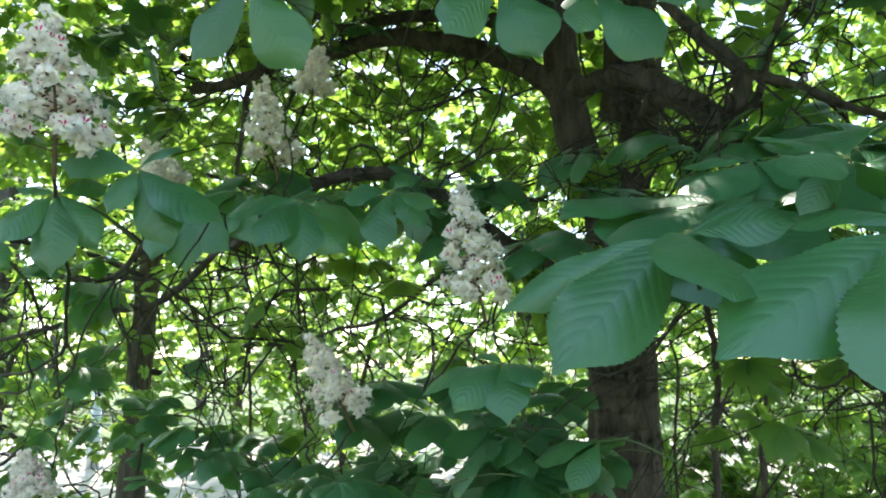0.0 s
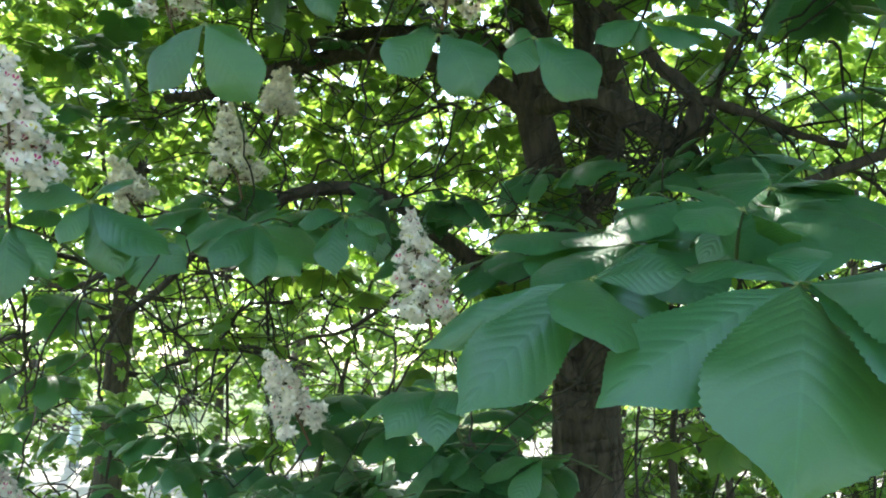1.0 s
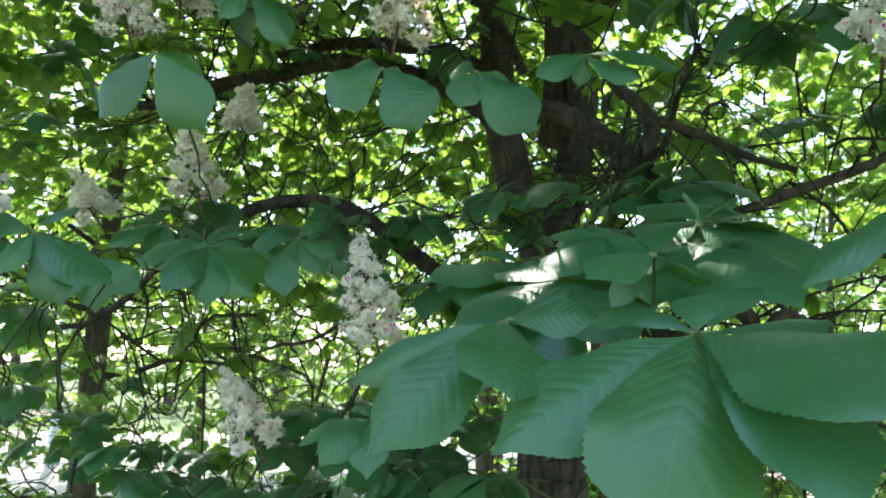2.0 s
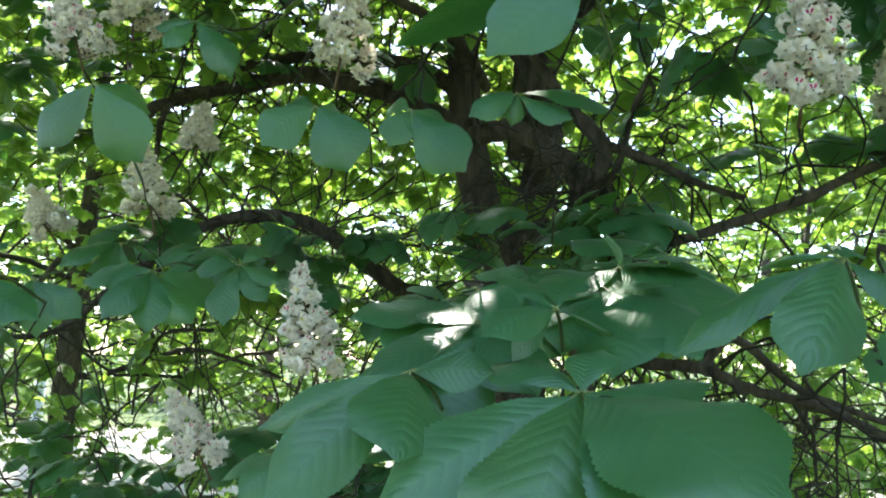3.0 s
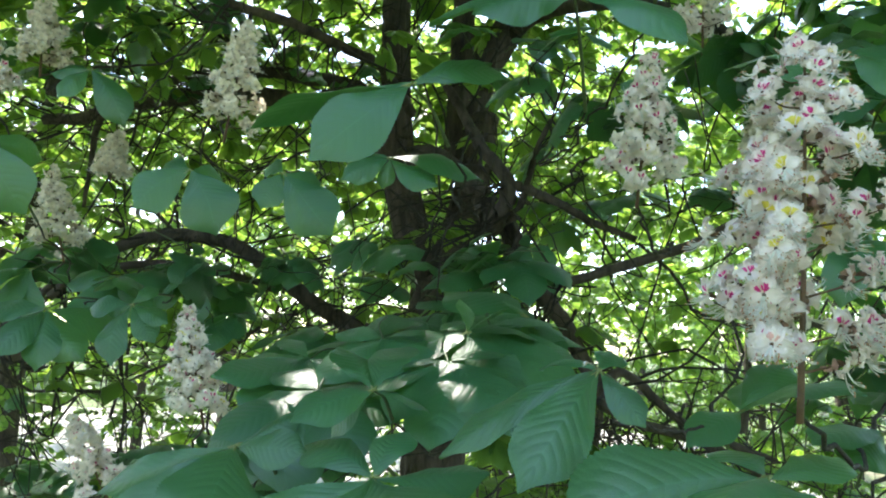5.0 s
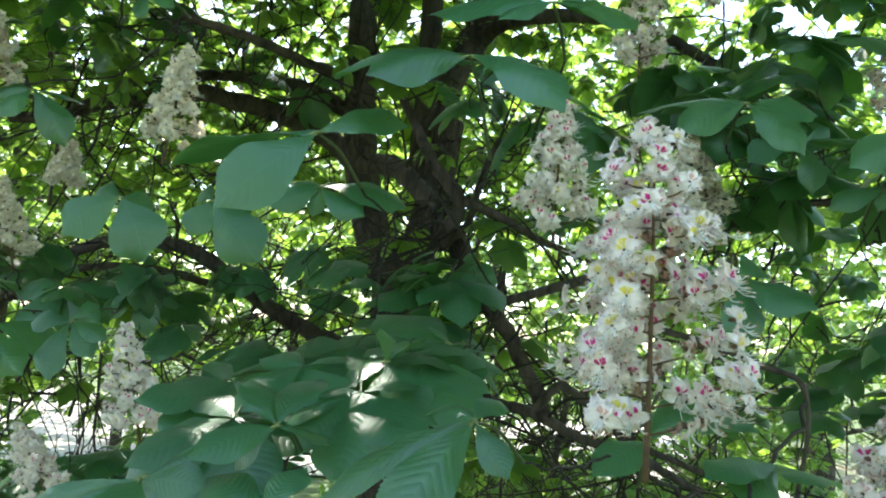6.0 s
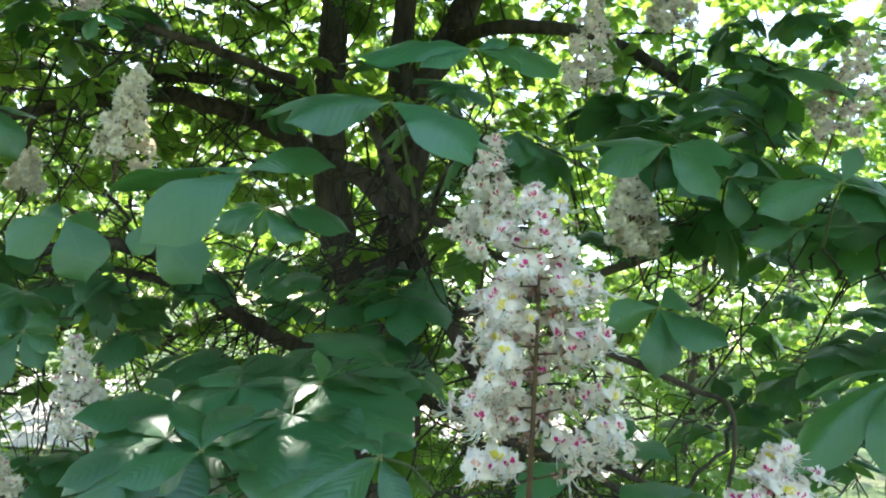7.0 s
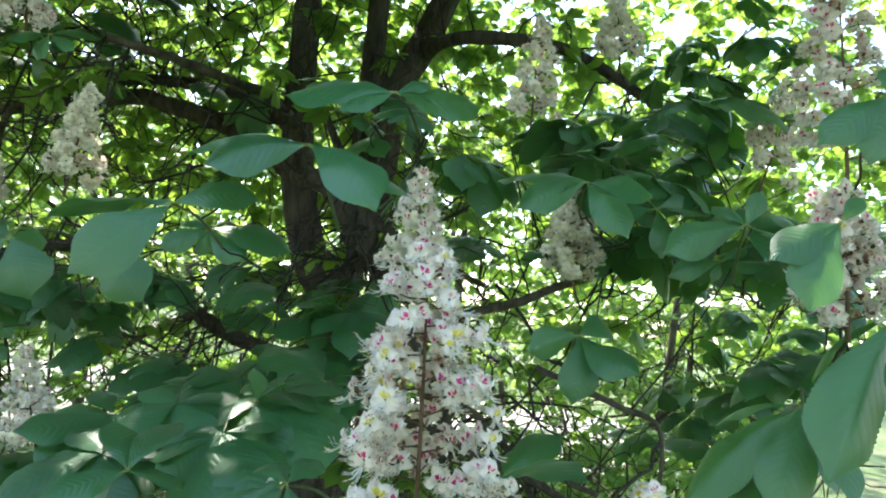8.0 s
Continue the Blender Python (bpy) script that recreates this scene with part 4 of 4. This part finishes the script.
keep = (ends[:, 1] > 1.75) & (rng.random(len(ends)) < 0.12)
(v, f), _ = shoots(ends[keep], heads[keep], 3, 0.10, rng, 0.08)
part("crown", mesh_from("crown", v - np.array(TREE_AT), f, [FOLIAGE]), tree, "shaded green chestnut leaves", "stuff")

# fine leaves farther up the same tree
n = 5000
p = np.stack([rng.uniform(-3.8, 4.8, n), rng.uniform(2.7, 4.8, n), rng.uniform(0, 1, n) ** 1.2], 1)
p[:160, 0] = rng.uniform(2.1, 3.6, 160)
p[160:1100, 0] = rng.uniform(-1.0, 2.6, 940)
p[:, 2] = 2.45 + (p[:, 1] - 2.6) * 0.2 + p[:, 2] * 2.2
lump = np.sin(p[:, 0] * 3.1 + 1) * np.sin(p[:, 1] * 3.7) * np.sin(p[:, 2] * 3.3 + 2)
p = p[(lump > -0.2) & ((p[:, 0] > 0.6) | (rng.random(n) < 0.85)) & ((p[:, 0] < 1.8) | (rng.random(n) < 0.62)) & ((abs(p[:, 0] - 1.6) > 0.5) | (rng.random(n) < 0.75))]
(v, f), _ = shoots(p, rng.normal(0, 0.5, (len(p), 3)), 3, 0.078, rng, 0.08)
part("fine_crown", mesh_from("fine_crown", v - np.array(TREE_AT), f, [FOLIAGE]), tree, "fine shaded leaves of the crown", "stuff")

# unseen leaf roof of the same crown, added above the view to shade the near shoots
n = 3000
p = np.stack([rng.uniform(-3.6, 4.4, n), rng.uniform(0.95, 5.2, n), rng.uniform(0, 1, n)], 1)
p[:, 2] = 2.58 + np.maximum(p[:, 1], 0) * 0.56 + p[:, 2] * 1.6
rim = ((p[:, 0] - 0.3) / 4.1) ** 2 + ((p[:, 1] - 3.0) / 2.5) ** 2 + 0.2 * np.sin(p[:, 0] * 2.3) * np.sin(p[:, 1] * 2.9) + rng.normal(0, 0.12, n)
p = p[(rim < 1) & ((p[:, 0] < 1.1) | (rng.random(n) < 0.6)) & ((p[:, 1] < 3.0) | ((p[:, 0] < 2.2) & (p[:, 1] < 3.8)))]
# extra clumps out of view that darken the left, middle and right leaves
shade_left = np.stack([rng.uniform(-1.9, -0.35, 220), rng.uniform(0.95, 1.55, 220), rng.uniform(3.0, 3.6, 220)], 1)
shade_mid = np.stack([rng.uniform(-0.2, 1.1, 60), rng.uniform(0.62, 0.95, 60), rng.uniform(3.02, 3.4, 60)], 1)
shade_right = np.stack([rng.uniform(1.15, 2.4, 130), rng.uniform(0.05, 0.75, 130), rng.uniform(3.0, 3.4, 130)], 1)
p = np.vstack([p, shade_left, shade_mid, shade_right])
# holes along the sun's line, cut so that it lights three chosen spots
for spot, wide in (((0.38, 0.92, 1.95), 0.218), ((0.52, 2.30, 2.12), 0.20), ((1.28, 0.40, 2.33), 0.21)):
    p = p[np.linalg.norm(np.cross(p - np.array(spot), np.array(SUN)), axis=1) > wide]
n = len(p)
(v, f), _ = shoots(p, rng.normal(0, 0.5, (n, 3)), 4, 0.17, rng, 0.13, blade=FAR)
part("shade_crown", mesh_from("shade_crown", v - np.array(TREE_AT), f, [FOLIAGE]), tree, "unseen dense leaf roof added overhead for shade", "stuff")


# ---- trees behind, and unseen ones round the camera ----
def far_tree(place, height, radius, spread, low, count, seed, label, size=0.076, lean=0.0):
    rng = np.random.default_rng(seed)
    x, y = place
    ob = thing("background_tree", (x, y, 0), label, "tree", "trees behind the chestnut")
    line = spline([(0, 0, -0.05), (lean * 0.3, 0, height * 0.3), (lean * 0.6, 0.1, height * 0.6), (lean, 0, height * 0.9)], 8)
    v, f = tube(line, np.linspace(radius, radius * 0.35, len(line)), 14, 0.05, seed)
    part("trunk", mesh_from("trunk", v, f, [BARK]), ob)
    pieces, tips = [], []
    for k in range(16 if 0 < y < 9 else 7):
        z = rng.uniform(low * 0.8, height * 0.9)
        i = int(np.argmin(abs(line[:, 2] - z)))
        a = rng.uniform(0, 2 * math.pi)
        branchlet(line[i], np.array([math.cos(a), math.sin(a), rng.uniform(-0.1, 0.5)]), spread * rng.uniform(0.6, 1.0), radius * 0.22, rng, 2, pieces, tips)
    v, f = joined(pieces)
    part("branchwork", mesh_from("branchwork", v, f, [TWIG]), ob, "", "stuff")
    # clumps of rosettes on a lumpy shell and inside it
    n = int(count * (1.5 if y > 0 else 1.0))
    d = rng.normal(0, 1, (n, 3))
    d /= np.linalg.norm(d, axis=1)[:, None]
    r = rng.uniform(0.25, 1.0, n) ** 0.5
    lump = 1 + 0.25 * np.sin(d[:, 0] * 5 + seed) * np.cos(d[:, 1] * 4 + d[:, 2] * 5)
    c = np.stack([d[:, 0] * spread, d[:, 1] * spread, d[:, 2] * (height - low) * 0.5], 1) * (r * lump)[:, None]
    c[:, 2] += (height + low) * 0.5
    c[:, 0] += lean * 0.6
    c = c[c[:, 2] > low * 0.7]
    gap = np.sin(c[:, 0] * 2.6 + seed) * np.sin(c[:, 1] * 2.2 + 1) * np.sin(c[:, 2] * 2.9 + 2)
    c = c[gap > -0.25]
    (v, f), _ = shoots(c, rng.normal(0, 0.5, (len(c), 3)), 4, size, rng, 0.12, blade=LOW if 0 < y < 5.5 else FAR)
    part("crown", mesh_from("crown", v, f, [FOLIAGE]), ob, "sunlit yellow-green leaves", "stuff")
    return ob


far_tree((-2.05, 4.95), 5.5, 0.10, 1.9, 1.3, 520, 1, "slim tree with a grey trunk and sunlit leaves", 0.088)
far_tree((1.7, 6.2), 5.0, 0.06, 2.0, 1.0, 420, 2, "leafy chestnut in full sun behind the trunk", 0.105)
far_tree((3.6, 6.2), 4.9, 0.045, 2.5, 1.0, 430, 3, "leafy chestnut in full sun beside the path", 0.095, 0.5)
far_tree((-4.6, 7.5), 6.0, 0.15, 2.6, 0.9, 420, 4, "leafy tree with open crown in full sun", 0.125)
far_tree((6.6, 9.0), 6.5, 0.18, 3.2, 1.0, 400, 5, "broad leafy tree in full sun", 0.14)
far_tree((1.2, 10.5), 7.0, 0.2, 3.6, 1.4, 420, 6, "tall leafy tree beyond the others", 0.16)
far_tree((-8.5, 13.5), 9.0, 0.2, 4.0, 0.8, 310, 7, "tall leafy tree beyond the path", 0.17)
far_tree((-2.8, 16.0), 9.4, 0.2, 4.4, 0.8, 310, 8, "tall leafy tree beyond the path", 0.18)
far_tree((9.0, 17.0), 10.0, 0.2, 4.5, 0.8, 310, 9, "tall leafy tree beyond the path", 0.18)

far_tree((-1.1, 6.6), 3.7, 0.03, 1.8, 0.9, 210, 10, "young leafy tree in full sun", 0.12, 0.9)
far_tree((5.0, 8.2), 5.0, 0.05, 2.2, 0.8, 420, 11, "leafy tree in full sun beyond the trunk")
far_tree((-3.0, 10.8), 5.6, 0.08, 2.6, 1.7, 420, 12, "leafy tree in full sun beyond the path", 0.16)
# added trees, never in view, that cut sky light from behind and the sides
for k, (x, y) in enumerate(((-6.5, -7.0), (-1.5, -7.8), (3.6, -7.2), (9.0, -7.5), (-8.0, -0.8), (-8.4, 4.0), (9.6, -1.5), (10.4, 3.0))):
    far_tree((x, y), 11.0, 0.22, 3.4, 0.8, 170, 30 + k, "unseen tall leafy tree added to block sky light", 0.42)

for k, (x, y) in enumerate(((-23.0, 27.0), (-15.5, 29.0), (-9.0, 27.5), (-2.5, 30.0), (4.5, 28.0), (11.5, 30.0), (19.0, 27.0))):
    far_tree((x, y), 7.0 + 0.7 * (k % 3), 0.2, 4.2, 0.3, 130, 50 + k, "far leafy tree at the edge of the park", 0.34)

# low growth at the path
for k, (x, y, h, w) in enumerate(((1.15, 5.3, 1.2, 0.9), (2.2, 6.4, 1.2, 0.8), (-3.6, 8.0, 2.2, 1.6), (-1.2, 8.3, 2.0, 1.6), (1.6, 8.2, 2.2, 1.6), (4.4, 8.1, 2.3, 1.8), (-6.4, 8.6, 2.8, 2.0), (7.6, 13.5, 2.8, 2.2), (0.4, 14.5, 3.4, 2.6), (-4.8, 23.5, 3.0, 2.6), (5.4, 14.6, 3.4, 2.8), (3.1, 5.6, 1.35, 0.9), (4.3, 6.4, 1.5, 1.0))):
    rng = np.random.default_rng(60 + k)
    bush = thing("bush", (x, y, 0), "low sunlit green bush beside the path", "bush", "bushes along the path")
    pieces, tips = [], []
    for q in range(9):
        a = rng.uniform(0, 2 * math.pi)
        branchlet(np.array([0, 0, 0.0]), np.array([math.cos(a) * 0.7, math.sin(a) * 0.7, 1.0]), h * 0.7, 0.014, rng, 1, pieces, tips)
    v, f = joined(pieces)
    part("branchwork", mesh_from("branchwork", v, f, [TWIG]), bush, "", "stuff")
    m = 230 if y < 9 else 150
    d = rng.normal(0, 1, (m, 3))
    d /= np.linalg.norm(d, axis=1)[:, None]
    c = d * rng.uniform(0.4, 1.0, (m, 1)) * np.array([w, w * 0.6, h * 0.55]) * (1 + 0.2 * np.sin(5 * d[:, :1] + k)) + np.array([0, 0, h * 0.5])
    c = c[c[:, 2] > 0.05]
    (v, f), _ = shoots(c, rng.normal(0, 0.5, (len(c), 3)), 3, 0.10, rng, 0.08, blade=FAR)
    part("foliage", mesh_from("foliage", v, f, [FOLIAGE]), bush, "", "stuff")

# street lamp post beyond the slim tree
post = thing("lamp_post", (-5.9, 12.6, 0), "pale grey painted steel lamp post", "lamp post")
v, f = tube([(0, 0, -0.05), (0, 0, 0.5), (0, 0, 0.52), (0, 0, 6.0)], [0.11, 0.11, 0.085, 0.06], 18)
part("pole", mesh_from("pole", v, f, [STEEL]), post)
v, f = tube([(0, 0, 5.9), (0.25, 0, 6.1), (0.9, 0, 6.15)], [0.05, 0.05, 0.045], 12)
part("arm", mesh_from("arm", v, f, [STEEL]), post)
